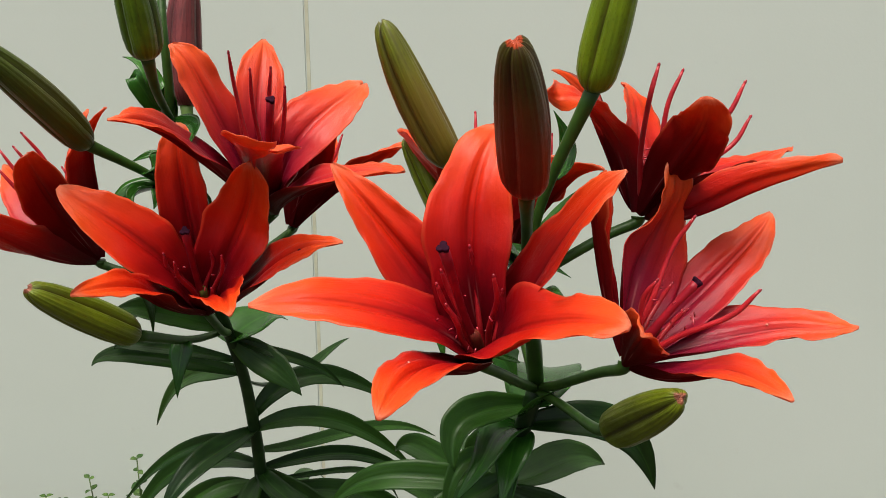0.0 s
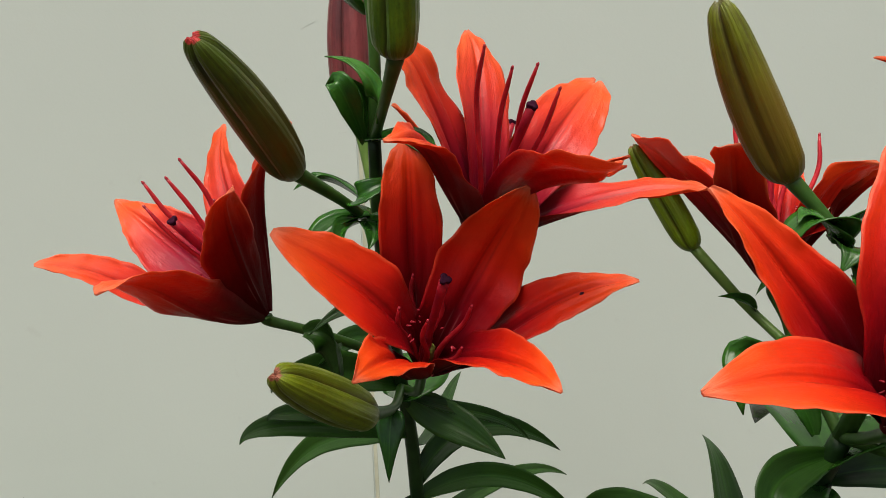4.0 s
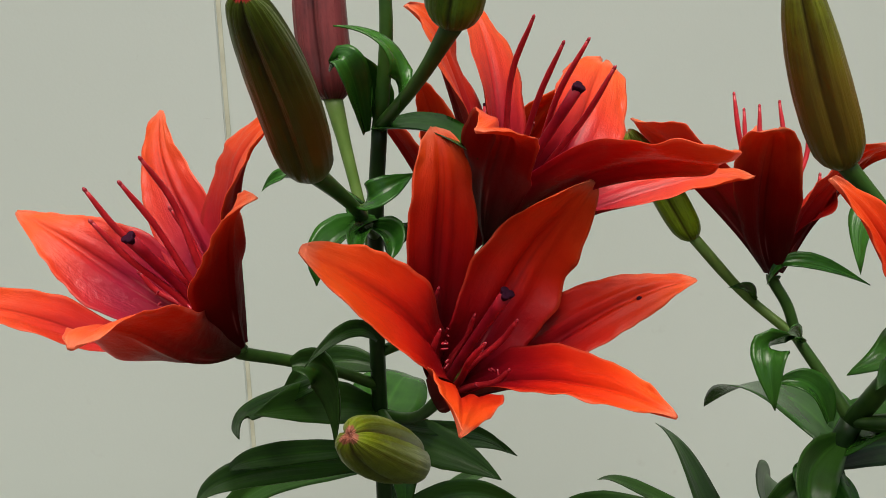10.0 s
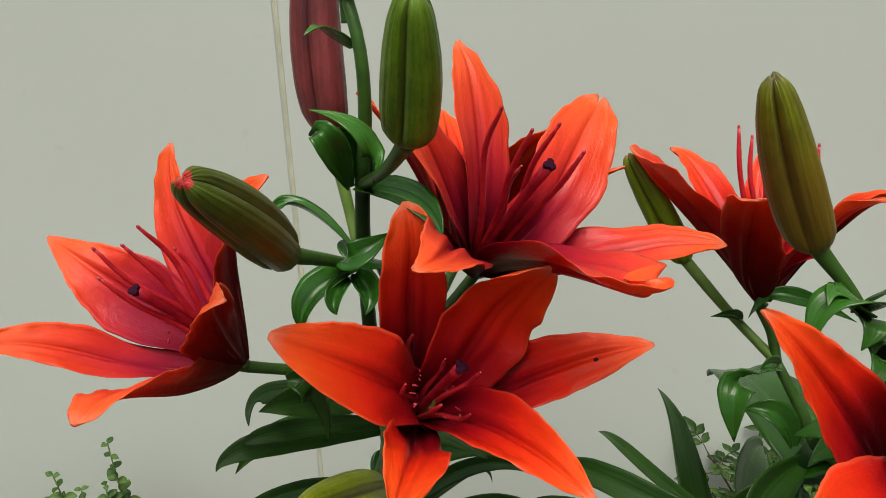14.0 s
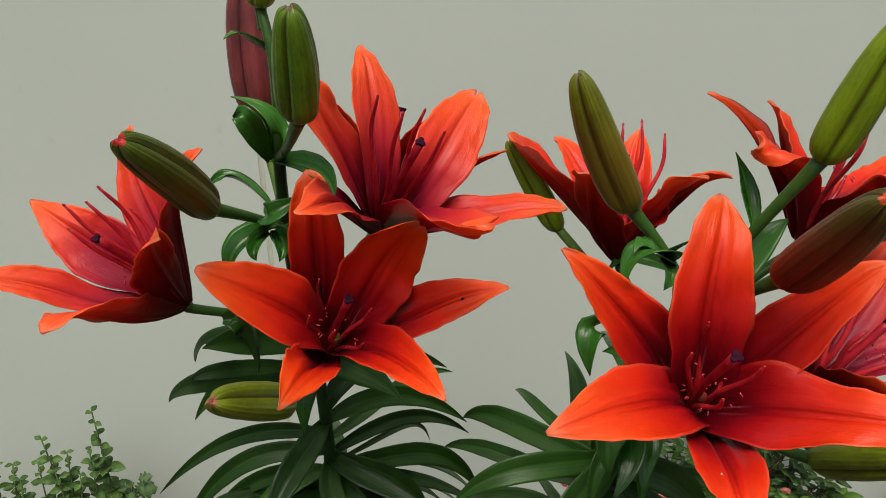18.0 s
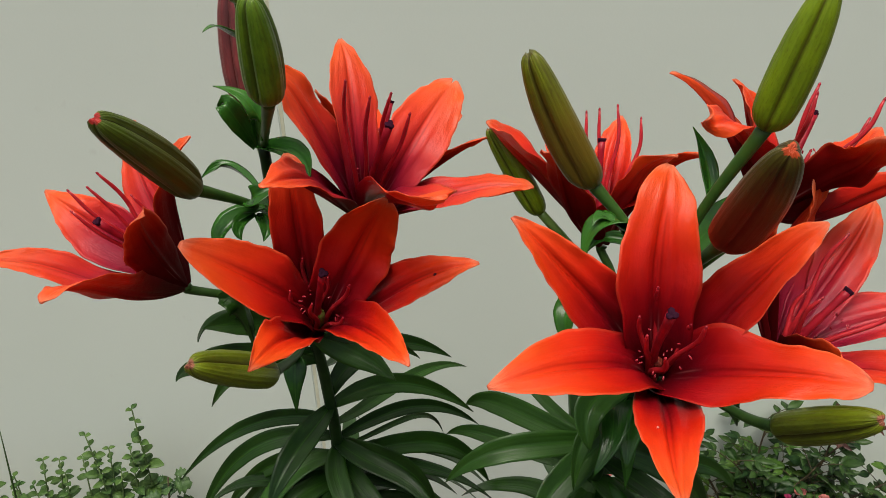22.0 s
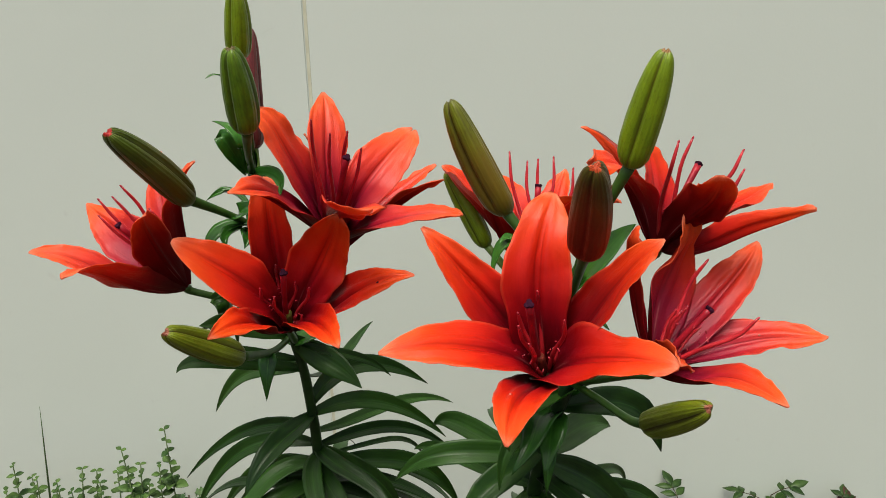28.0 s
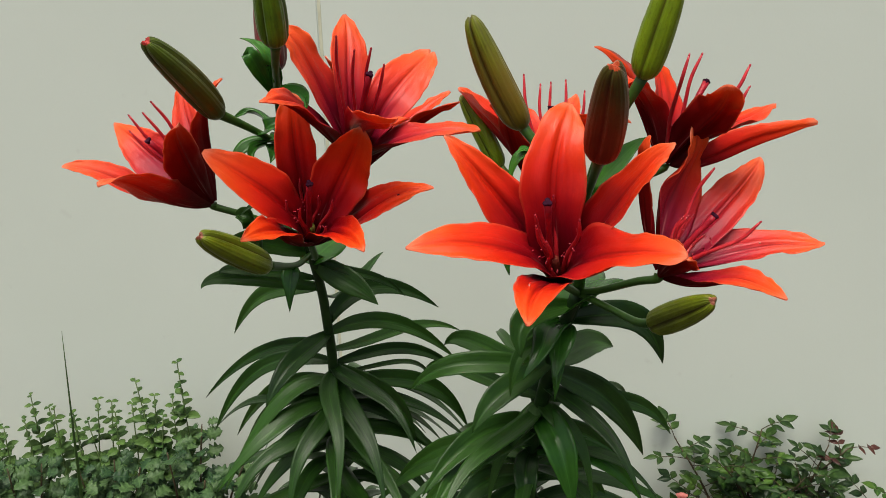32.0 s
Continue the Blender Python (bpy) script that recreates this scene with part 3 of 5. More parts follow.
def leaf(plant, foot, tip, width, arch=0.02, roll=0.0, seed=1, mat=None, hook=0.01, cup=1.0):
    """A lance-shaped leaf that leaves the stem upwards, arches over and ends in a fine point."""
    rnd = random.Random(seed)
    foot, tip = np.array(foot, float), np.array(tip, float)
    span = tip - foot
    ctl = foot + span * 0.5 + np.array([0, 0, 1.15 * arch + max(0.0, -span[2]) * 0.28])
    rows, cols = 18, 7
    verts, back, uvs, faces = [], [], [], []
    ph = rnd.uniform(0, 6)
    wob = rnd.uniform(-0.004, 0.004)
    for i in range(rows):
        s = i / (rows - 1)
        p = (1 - s) ** 2 * foot + 2 * s * (1 - s) * ctl + s * s * tip
        t = unit(2 * (1 - s) * (ctl - foot) + 2 * s * (tip - ctl))
        p = p + np.array([0, 0, -hook]) * max(0, (s - 0.62) / 0.38) ** 2
        side = np.cross(t, (0, 0, 1.0))
        if np.linalg.norm(side) < 0.15:
            side = np.cross(t, (span[0], span[1], 0.4))
        side = unit(side)
        n = unit(np.cross(side, t))
        a = radians(roll - 26 * max(-1.0, min(1.0, span[0] / 0.05))) * (0.35 + 0.65 * s)
        side, n = side * math.cos(a) + n * math.sin(a), n * math.cos(a) - side * math.sin(a)
        p = p + side * wob * math.sin(2 * math.pi * s)
        w = width * 0.40 * (0.30 * (1 - s) ** 2 + math.sin(math.pi * min(1, s * 0.97 + 0.02) ** 0.80) ** 0.85 * (1 - 0.30 * s)) * (1 if s < 0.999 else 0.1)
        for k in range(cols):
            v = -1 + 2 * k / (cols - 1)
            q = p + side * v * w + n * (0.32 * cup * w * abs(v) ** 1.4 * (1 - 0.5 * s) - 0.10 * w * v * v * s + 0.05 * w * math.sin(8 * s + ph + 2 * v) * abs(v))
            verts.append(q)
            back.append(q - n * 0.0005)
            uvs.append((k / (cols - 1), s))
    m = rows * cols
    for i in range(rows - 1):
        for k in range(cols - 1):
            a, b = i * cols + k, i * cols + k + 1
            faces.append((a, b, b + cols, a + cols))
            faces.append((m + a, m + a + cols, m + b + cols, m + b))
    rim = [i * cols for i in range(rows)] + [(rows - 1) * cols + k for k in range(1, cols)] + [i * cols + cols - 1 for i in range(rows - 2, -1, -1)]
    for a, b in zip(rim, rim[1:]):
        faces.append((a, b, m + b, m + a))
    return mesh_object("leaf", verts + back, faces, mat or mat_leaf, plant, uvs + uvs)



SHORT_W = [.28, .55, .92, 1.0, .80, .44, .16, .02]
LONG_W = [.34, .58, .90, 1.0, .90, .58, .27, .02]


def bent_leaf(plant, foot, mid, tip, width, cup=0.5, face=(-0.15, -0.8, 0.7), seed=1, mat=None):
    """A leaf that passes through a given middle, its upper side towards face."""
    foot, mid, tip = (np.array(v, float) for v in (foot, mid, tip))
    ctl = (mid - 0.25 * foot - 0.25 * tip) / 0.5
    face = unit(np.array(face, float))
    length = np.linalg.norm(tip - foot)
    droop = 0.13 * length if length > 0.045 and tip[2] < foot[2] else 0.0
    bend = foot + 2 / 3 * (ctl - foot) - np.array([0, 0, droop * 0.5])
    reach = tip + 2 / 3 * (ctl - tip) + np.array([0, 0, droop])
    rows, cols = 24, 9
    top, under, uvs, faces = [], [], [], []
    ph = random.Random(seed).uniform(0, 6)
    for i in range(rows):
        s = i / (rows - 1)
        q = 1 - s
        p = q ** 3 * foot + 3 * q * q * s * bend + 3 * q * s * s * reach + s ** 3 * tip
        t = unit(q * q * (bend - foot) + 2 * q * s * (reach - bend) + s * s * (tip - reach))
        n = unit(face - t * (face @ t))
        side = np.cross(t, n)
        w = width * 0.5 * np.interp(s, [0, .08, .25, .45, .65, .82, .93, 1], LONG_W if droop else SHORT_W)
        for k in range(cols):
            v = -1 + 2 * k / (cols - 1)
            r = p + side * v * w + n * w * (cup * abs(v) ** 1.5 + 0.05 * math.sin(7 * s + ph + 2 * v) * abs(v) - 0.10 * math.exp(-(v / 0.15) ** 2))
            top.append(r)
            under.append(r - n * 0.0005)
            uvs.append((k / (cols - 1), s))
    m = rows * cols
    for i in range(rows - 1):
        for k in range(cols - 1):
            a, b = i * cols + k, i * cols + k + 1
            faces.append((a, b, b + cols, a + cols))
            faces.append((m + a, m + a + cols, m + b + cols, m + b))
    rim = [i * cols for i in range(rows)] + [(rows - 1) * cols + k for k in range(1, cols)] + [i * cols + cols - 1 for i in range(rows - 2, -1, -1)]
    for a, b in zip(rim, rim[1:]):
        faces.append((a, b, m + b, m + a))
    return mesh_object("leaf", top + under, faces, mat or mat_leaf_upper, plant, uvs + uvs)


# ---- ground, wall ----
WALL_AT, WALL_TURN = Vector((-0.146, 0.837, 0)), radians(-8)
along = Vector((math.cos(WALL_TURN), math.sin(WALL_TURN), 0))
behind = Vector((-math.sin(WALL_TURN), math.cos(WALL_TURN), 0))


def wall_place(u, d, z):
    """u along the wall from the first joint, d in front of its face."""
    return WALL_AT + along * u - behind * d + Vector((0, 0, z))


def wall_box(name, u0, u1, d0, d1, z0, z1, mat, parent, bevel=0.0015):
    bm = bmesh.new()
    bmesh.ops.create_cube(bm, size=1)
    for v in bm.verts:
        v.co = wall_place(u0 + (u1 - u0) * (v.co.x + 0.5), d0 + (d1 - d0) * (v.co.y + 0.5), z0 + (z1 - z0) * (v.co.z + 0.5))
    bmesh.ops.recalc_face_normals(bm, faces=bm.faces)
    if bevel:
        bmesh.ops.bevel(bm, geom=[e for e in bm.edges], offset=bevel, segments=2, affect="EDGES")
    return part(name, bm, mat, parent)


ground_bm = bmesh.new()
N = 60
grid = [[None] * (N + 1) for _ in range(N + 1)]
for i in range(N + 1):
    for j in range(N + 1):
        a, b = (i / N * 2 - 1), (j / N * 2 - 1)
        x, y = a * abs(a) ** 4 * 400 + a * 1.2, b * abs(b) ** 4 * 400 + b * 1.2 + 0.3
        z = -0.03 + 0.012 * noise.noise((x * 6, y * 6, 0)) if abs(x) < 3 and abs(y) < 3 else -0.03
        grid[i][j] = ground_bm.verts.new((x, y, z))
for i in range(N):
    for j in range(N):
        ground_bm.faces.new((grid[i][j], grid[i + 1][j], grid[i + 1][j + 1], grid[i][j + 1]))
gme = bpy.data.meshes.new("ground")
ground_bm.to_mesh(gme)
ground_bm.free()
gme.materials.append(mat_soil)
ground = tagged(new("ground", gme), "dark brown garden soil under the plants", "ground", kind="structure")

wall = tagged(empty("wall_north", wall_place(0, 0, 0)), "pale grey-green painted panel wall with upright joints", "wall", kind="structure")
PANEL = 0.83
for k in range(-5, 6):
    wall_box("panel", k * PANEL + 0.0019, (k + 1) * PANEL - 0.0019, -0.05, 0, 0.0, 2.6, mat_wall, wall, 0.0012)
for k in range(-4, 6):
    wall_box("joint_strip", k * PANEL - 0.0018, k * PANEL + 0.0018, -0.04, -0.0009, 0.0, 2.6, mat_joint, wall, 0.0)
wall_box("footing", -4.1, 4.9, -0.05, 0.008, -0.12, -0.0005, mat_footing, wall, 0.002)


# ---- first lily ----
STEM_A = [(-0.118, 0.5, -0.03), (-0.121, 0.495, 0.2), (-0.1248, 0.486, 0.42), (-0.1245, 0.484, 0.484), (-0.1262, 0.478, 0.525), (-0.1288, 0.47, 0.561), (-0.1345, 0.453, 0.605), (-0.139, 0.438, 0.645), (-0.1415, 0.426, 0.69), (-0.142, 0.4165, 0.722)]
STEM_B = [(0.02, 0.462, -0.03), (0.026, 0.445, 0.25), (0.031, 0.419, 0.42), (0.0328, 0.4094, 0.4625), (0.0358, 0.3955, 0.5056), (0.0371, 0.3866, 0.5316), (0.0403, 0.3789, 0.5557), (0.0453, 0.3744, 0.5749), (0.0494, 0.3704, 0.5925)]


def on_stem(path, z):
    zs = [p[2] for p in path]
    return np.array([np.interp(z, zs, [p[i] for p in path]) for i in range(3)])


lily_a = tagged(empty("lily_plant", (-0.118, 0.500, -0.03)), "tall lily with orange-red open flowers, olive buds and dark green leaves", "lily", "lilies by the wall")
tube("stem", STEM_A, [0.0052, 0.0047, 0.0042, 0.0038, 0.0034, 0.0031, 0.0028], mat_stem, lily_a, 40, 14)
tube("stem_top", [STEM_A[-1], (-0.1405, 0.4115, 0.750), (-0.1410, 0.4115, 0.772), (-0.1437, 0.420, 0.790)], [0.0028, 0.0023, 0.0021], mat_pedicel, lily_a, 10, 10)

bloom = flower(lily_a, (-0.126, 0.403, 0.622), [on_stem(STEM_A, 0.590), (-0.127, 0.430, 0.601)], (0.1213, -0.6140, 0.7799), mat_petal, (-0.120, 0.361, 0.675), 3, "wide open orange-red lily flower, deep crimson at the throat", 0.050, 0.015, mat_ovary_green)
petal(bloom, (-0.1288, 0.3797, 0.6540), (-0.1486, 0.3670, 0.6724), (-0.1811, 0.3662, 0.6958), 0.0457, swell=(0.63, 0.85), roll=(-7, -16), cup=0.20, blunt=0.19, hook=0.0007, ruffle=0.86)
petal(bloom, (-0.1315, 0.4016, 0.6741), (-0.1296, 0.3764, 0.7095), (-0.1305, 0.3945, 0.7234), 0.0310, swell=(0.94, 0.88), roll=(-20, -25), cup=0.27, blunt=0.34, hook=-0.0007, ruffle=0.61)
petal(bloom, (-0.1092, 0.3797, 0.6641), (-0.0980, 0.4033, 0.6724), (-0.0881, 0.3636, 0.7068), 0.0477, swell=(0.79, 0.83), roll=(17, 40), cup=0.25, blunt=0.37, hook=0.0008, ruffle=1.30)
petal(bloom, (-0.0827, 0.3815, 0.6462), (-0.0824, 0.3661, 0.6690), (-0.0455, 0.3627, 0.6705), 0.0292, swell=(1.07, 0.94), roll=(-7, -9), cup=0.24, blunt=0.04, hook=0.0002, ruffle=1.05)
petal(bloom, (-0.1097, 0.3753, 0.6445), (-0.0993, 0.3519, 0.6484), (-0.0895, 0.3164, 0.6519), 0.0307, swell=(1.01, 0.86), roll=(-2, 4), cup=0.36, hook=0.0034, ruffle=0.97)
petal(bloom, (-0.1413, 0.3521, 0.6412), (-0.1323, 0.3561, 0.6592), (-0.1552, 0.3158, 0.6565), 0.0283, swell=(0.89, 1.04), roll=(7, -12), cup=0.35, hook=-0.0016, ruffle=1.13)
bloom = flower(lily_a, (-0.094, 0.428, 0.672), [on_stem(STEM_A, 0.640), (-0.118, 0.424, 0.650)], (0.1418, -0.5420, 0.8283), mat_petal_pink, (-0.082, 0.386, 0.735), 5, "open orange-red lily flower with pink-tinged throat and rolled front petal", 0.070, 0.020, ends=[(-0.1005, 0.3837, 0.7576), (-0.0903, 0.3822, 0.7496), (-0.0805, 0.3830, 0.7505), (-0.0731, 0.3783, 0.7416)])
petal(bloom, (-0.1074, 0.4034, 0.7110), (-0.1216, 0.4040, 0.7477), (-0.1314, 0.4017, 0.7643), 0.0355, swell=(0.85, 0.84), roll=(-3, 6), cup=0.28, blunt=0.37, hook=0.0052, ruffle=1.16)
petal(bloom, (-0.0981, 0.3990, 0.7221), (-0.0938, 0.4261, 0.7474), (-0.0973, 0.4427, 0.7679), 0.0300, swell=(0.80, 1.09), roll=(6, -5), cup=0.28, blunt=0.03, hook=0.0038, ruffle=0.62)
petal(bloom, (-0.0780, 0.3779, 0.7169), (-0.0629, 0.4117, 0.7275), (-0.0411, 0.4328, 0.7425), 0.0385, swell=(0.77, 0.94), roll=(37, 19), cup=0.33, blunt=0.70, ruffle=1.23, notch=0.003)
petal(bloom, (-0.0781, 0.3788, 0.6952), (-0.0363, 0.3856, 0.7073), (-0.0162, 0.3724, 0.7007), 0.0274, swell=(0.91, 1.04), roll=(-2, -3), cup=0.29, blunt=0.15, hook=-0.0025, ruffle=0.98)
petal(bloom, (-0.0902, 0.3548, 0.7290), (-0.0702, 0.3203, 0.7131), (-0.0711, 0.3306, 0.7183), 0.0318, swell=(0.93, 1.33), roll=(-8, 2), cup=0.45, blunt=0.51, hook=-0.0019, ruffle=0.80, curl_tip=0.90, under=mat_petal)
petal(bloom, (-0.1256, 0.3742, 0.7228), (-0.1219, 0.3378, 0.7340), (-0.1410, 0.3370, 0.7291), 0.0255, swell=(1.27, 0.97), roll=(5, -6), cup=0.22, blunt=0.04, hook=-0.0007, ruffle=1.16)
bloom = flower(lily_a, (-0.194, 0.429, 0.643), [on_stem(STEM_A, 0.607), (-0.155, 0.441, 0.622), (-0.176, 0.432, 0.634)], (-0.5198, -0.2056, 0.8292), mat_petal_pink, (-0.226, 0.414, 0.691), 7, "half-open orange-red lily flower facing sideways on a long stalk", 0.066, 0.018, ends=[(-0.2203, 0.4121, 0.7165), (-0.2270, 0.4147, 0.7089), (-0.2374, 0.4189, 0.7068), (-0.2365, 0.4133, 0.6978)])
petal(bloom, (-0.2344, 0.4213, 0.6434), (-0.2556, 0.4228, 0.6771), (-0.2845, 0.4172, 0.6746), 0.0235, swell=(0.85, 1.01), roll=(-9, -25), cup=0.23, blunt=0.21, hook=-0.0010, ruffle=1.06)
petal(bloom, (-0.2501, 0.4540, 0.6832), (-0.2356, 0.4383, 0.6802), (-0.2634, 0.4643, 0.6930), 0.0291, swell=(1.36, 1.01), roll=(-10, 3), cup=0.27, blunt=0.02, ruffle=0.64)
petal(bloom, (-0.2016, 0.4422, 0.6874), (-0.2204, 0.4573, 0.7024), (-0.2109, 0.4694, 0.7261), 0.0269, swell=(1.07, 0.88), roll=(5, -4), cup=0.19, ruffle=0.65)
petal(bloom, (-0.1936, 0.4354, 0.6923), (-0.1996, 0.4184, 0.7121), (-0.1756, 0.4140, 0.7304), 0.0329, swell=(1.16, 1.06), roll=(-13, -14), cup=0.42, blunt=0.07, ruffle=0.69)
petal(bloom, (-0.2004, 0.4043, 0.6701), (-0.2018, 0.3839, 0.6975), (-0.1984, 0.3667, 0.7143), 0.0308, swell=(0.90, 0.93), roll=(-2, 8), cup=0.27, blunt=0.06, hook=0.0060, ruffle=1.00)
petal(bloom, (-0.2215, 0.4016, 0.6481), (-0.2242, 0.3789, 0.6816), (-0.2419, 0.3599, 0.6830), 0.0370, swell=(0.90, 0.89), roll=(3, -32), cup=0.39, blunt=0.53, hook=0.0049, ruffle=1.20, under=mat_petal)
bloom = flower(lily_a, (-0.092, 0.468, 0.655), [on_stem(STEM_A, 0.625), (-0.118, 0.440, 0.636)], (0.3005, 0.1875, 0.9352), mat_petal, None, 9, "orange-red lily flower turned towards the wall")
petal(bloom, (-0.0967, 0.4798, 0.6871), (-0.1083, 0.4916, 0.7116), (-0.1290, 0.5050, 0.7310), 0.0280, cup=0.25, blunt=0.10, hook=0.0007, ruffle=0.70)
petal(bloom, (-0.0933, 0.4678, 0.6860), (-0.0992, 0.4649, 0.7130), (-0.1120, 0.4580, 0.7380), 0.0280, cup=0.18, blunt=0.01, hook=0.0013, ruffle=1.23)
petal(bloom, (-0.0736, 0.4795, 0.6789), (-0.0482, 0.4900, 0.6886), (-0.0248, 0.5026, 0.7047), 0.0287, roll=(-1, 7), cup=0.26, blunt=0.08, hook=0.0009, ruffle=0.63)
petal(bloom, (-0.0692, 0.4618, 0.6780), (-0.0487, 0.4511, 0.6966), (-0.0222, 0.4431, 0.7079), 0.0243, swell=(0.99, 1.02), roll=(13, -14), cup=0.29, blunt=0.05, hook=0.0011, ruffle=1.11)
petal(bloom, (-0.0841, 0.4898, 0.6811), (-0.0796, 0.5143, 0.6973), (-0.0780, 0.5450, 0.7050), 0.0280, cup=0.22, blunt=0.11, hook=-0.0005, ruffle=0.95)
petal(bloom, (-0.0805, 0.4615, 0.6861), (-0.0701, 0.4498, 0.7123), (-0.0600, 0.4300, 0.7350), 0.0260, cup=0.27, blunt=0.09, hook=0.0025, ruffle=0.87)

bud(lily_a, (-0.1735, 0.385, 0.7135), (-0.197, 0.336, 0.763), 0.0097, mat_bud_olive, [on_stem(STEM_A, 0.680), (-0.155, 0.407, 0.697)], "dark olive lily bud with reddish split tip", 1)
bud(lily_a, (-0.148, 0.458, 0.7285), (-0.146, 0.472, 0.806), 0.0115, mat_bud_purple, [on_stem(STEM_A, 0.668), (-0.143, 0.446, 0.694)], "dull purple-pink long lily bud", 2, mat_pedicel_pale)
bud(lily_a, (-0.134, 0.369, 0.755), (-0.1355, 0.354, 0.801), 0.0098, mat_bud_deep, [on_stem(STEM_A, 0.722), (-0.138, 0.388, 0.739)], "deep green lily bud", 3)
bud(lily_a, (-0.1437, 0.420, 0.790), (-0.140, 0.410, 0.830), 0.0085, mat_bud_green, [(-0.1435, 0.4195, 0.780), (-0.1437, 0.420, 0.786)], "small green bud at the top of the stem", 4)
bud(lily_a, (-0.150, 0.366, 0.621), (-0.180, 0.327, 0.657), 0.0096, mat_bud_low, [on_stem(STEM_A, 0.592), (-0.139, 0.410, 0.603)], "low olive green lily bud with pinkish tip", 5)

leaf(lily_a, on_stem(STEM_A, 0.467), (-0.2212, 0.4603, 0.3858), 0.0211, 0.023, roll=7, seed=17)
leaf(lily_a, on_stem(STEM_A, 0.448), (-0.2201, 0.4377, 0.4049), 0.0221, 0.011, roll=14, seed=18)
leaf(lily_a, on_stem(STEM_A, 0.459), (-0.2121, 0.5289, 0.3707), 0.0180, 0.023, roll=-9, seed=19)
leaf(lily_a, on_stem(STEM_A, 0.428), (-0.2008, 0.4835, 0.3717), 0.0201, 0.014, roll=-2, seed=20)
leaf(lily_a, on_stem(STEM_A, 0.411), (-0.2031, 0.4609, 0.3601), 0.0201, 0.011, roll=5, seed=21)
leaf(lily_a, on_stem(STEM_A, 0.444), (-0.1608, 0.4149, 0.3947), 0.0221, 0.014, roll=12, seed=22)
leaf(lily_a, on_stem(STEM_A, 0.476), (-0.1198, 0.3919, 0.4234), 0.0190, 0.011, roll=-11, seed=23)
leaf(lily_a, on_stem(STEM_A, 0.467), (-0.0833, 0.3919, 0.4154), 0.0221, 0.014, roll=-4, seed=24)
leaf(lily_a, on_stem(STEM_A, 0.480), (-0.0582, 0.4145, 0.4497), 0.0180, 0.011, roll=3, seed=25)
leaf(lily_a, on_stem(STEM_A, 0.459), (-0.0024, 0.5289, 0.3810), 0.0180, 0.025, roll=1, seed=29)
leaf(lily_a, on_stem(STEM_A, 0.447), (-0.0081, 0.4947, 0.4015), 0.0190, 0.018, roll=8, seed=30)
leaf(lily_a, on_stem(STEM_A, 0.437), (-0.0058, 0.5405, 0.3511), 0.0180, 0.023, roll=15, seed=31)
leaf(lily_a, on_stem(STEM_A, 0.441), (-0.0297, 0.4833, 0.3867), 0.0201, 0.016, roll=-8, seed=32)
leaf(lily_a, on_stem(STEM_A, 0.423), (-0.0365, 0.5519, 0.3306), 0.0180, 0.021, roll=-1, seed=33)
leaf(lily_a, on_stem(STEM_A, 0.402), (-0.0365, 0.4611, 0.3553), 0.0201, 0.014, roll=6, seed=34)
leaf(lily_a, on_stem(STEM_A, 0.402), (-0.0662, 0.4383, 0.3690), 0.0221, 0.011, roll=13, seed=35)
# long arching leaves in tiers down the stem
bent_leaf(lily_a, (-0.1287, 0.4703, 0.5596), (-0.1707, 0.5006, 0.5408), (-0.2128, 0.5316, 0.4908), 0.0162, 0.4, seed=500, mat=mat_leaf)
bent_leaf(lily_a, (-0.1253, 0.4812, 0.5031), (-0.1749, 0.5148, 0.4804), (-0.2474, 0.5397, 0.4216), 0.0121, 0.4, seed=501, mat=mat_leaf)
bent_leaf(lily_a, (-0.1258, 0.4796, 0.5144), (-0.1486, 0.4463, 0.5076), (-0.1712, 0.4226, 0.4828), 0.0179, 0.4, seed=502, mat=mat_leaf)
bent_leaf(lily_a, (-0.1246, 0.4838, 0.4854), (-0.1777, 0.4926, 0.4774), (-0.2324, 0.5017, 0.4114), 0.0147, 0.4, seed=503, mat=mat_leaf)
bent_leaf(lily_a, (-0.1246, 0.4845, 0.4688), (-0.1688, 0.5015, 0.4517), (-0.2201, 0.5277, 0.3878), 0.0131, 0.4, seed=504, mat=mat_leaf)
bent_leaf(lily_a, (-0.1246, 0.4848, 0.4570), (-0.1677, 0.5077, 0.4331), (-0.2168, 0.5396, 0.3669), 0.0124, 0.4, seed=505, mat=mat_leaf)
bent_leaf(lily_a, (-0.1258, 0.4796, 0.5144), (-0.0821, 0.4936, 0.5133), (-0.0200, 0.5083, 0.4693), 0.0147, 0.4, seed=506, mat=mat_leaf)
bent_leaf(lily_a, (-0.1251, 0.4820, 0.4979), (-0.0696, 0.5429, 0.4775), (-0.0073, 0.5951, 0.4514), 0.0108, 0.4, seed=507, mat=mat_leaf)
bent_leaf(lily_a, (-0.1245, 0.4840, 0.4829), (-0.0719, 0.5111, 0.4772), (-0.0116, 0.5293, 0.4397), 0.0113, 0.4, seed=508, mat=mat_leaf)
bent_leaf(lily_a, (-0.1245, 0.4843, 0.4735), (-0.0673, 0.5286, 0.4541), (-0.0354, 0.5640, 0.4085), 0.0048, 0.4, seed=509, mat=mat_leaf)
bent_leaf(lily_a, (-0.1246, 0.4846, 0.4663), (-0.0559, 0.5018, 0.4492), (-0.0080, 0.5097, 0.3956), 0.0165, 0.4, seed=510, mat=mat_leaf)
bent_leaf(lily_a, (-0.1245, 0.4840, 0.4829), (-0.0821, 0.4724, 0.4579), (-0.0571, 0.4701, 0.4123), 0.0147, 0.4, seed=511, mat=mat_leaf)
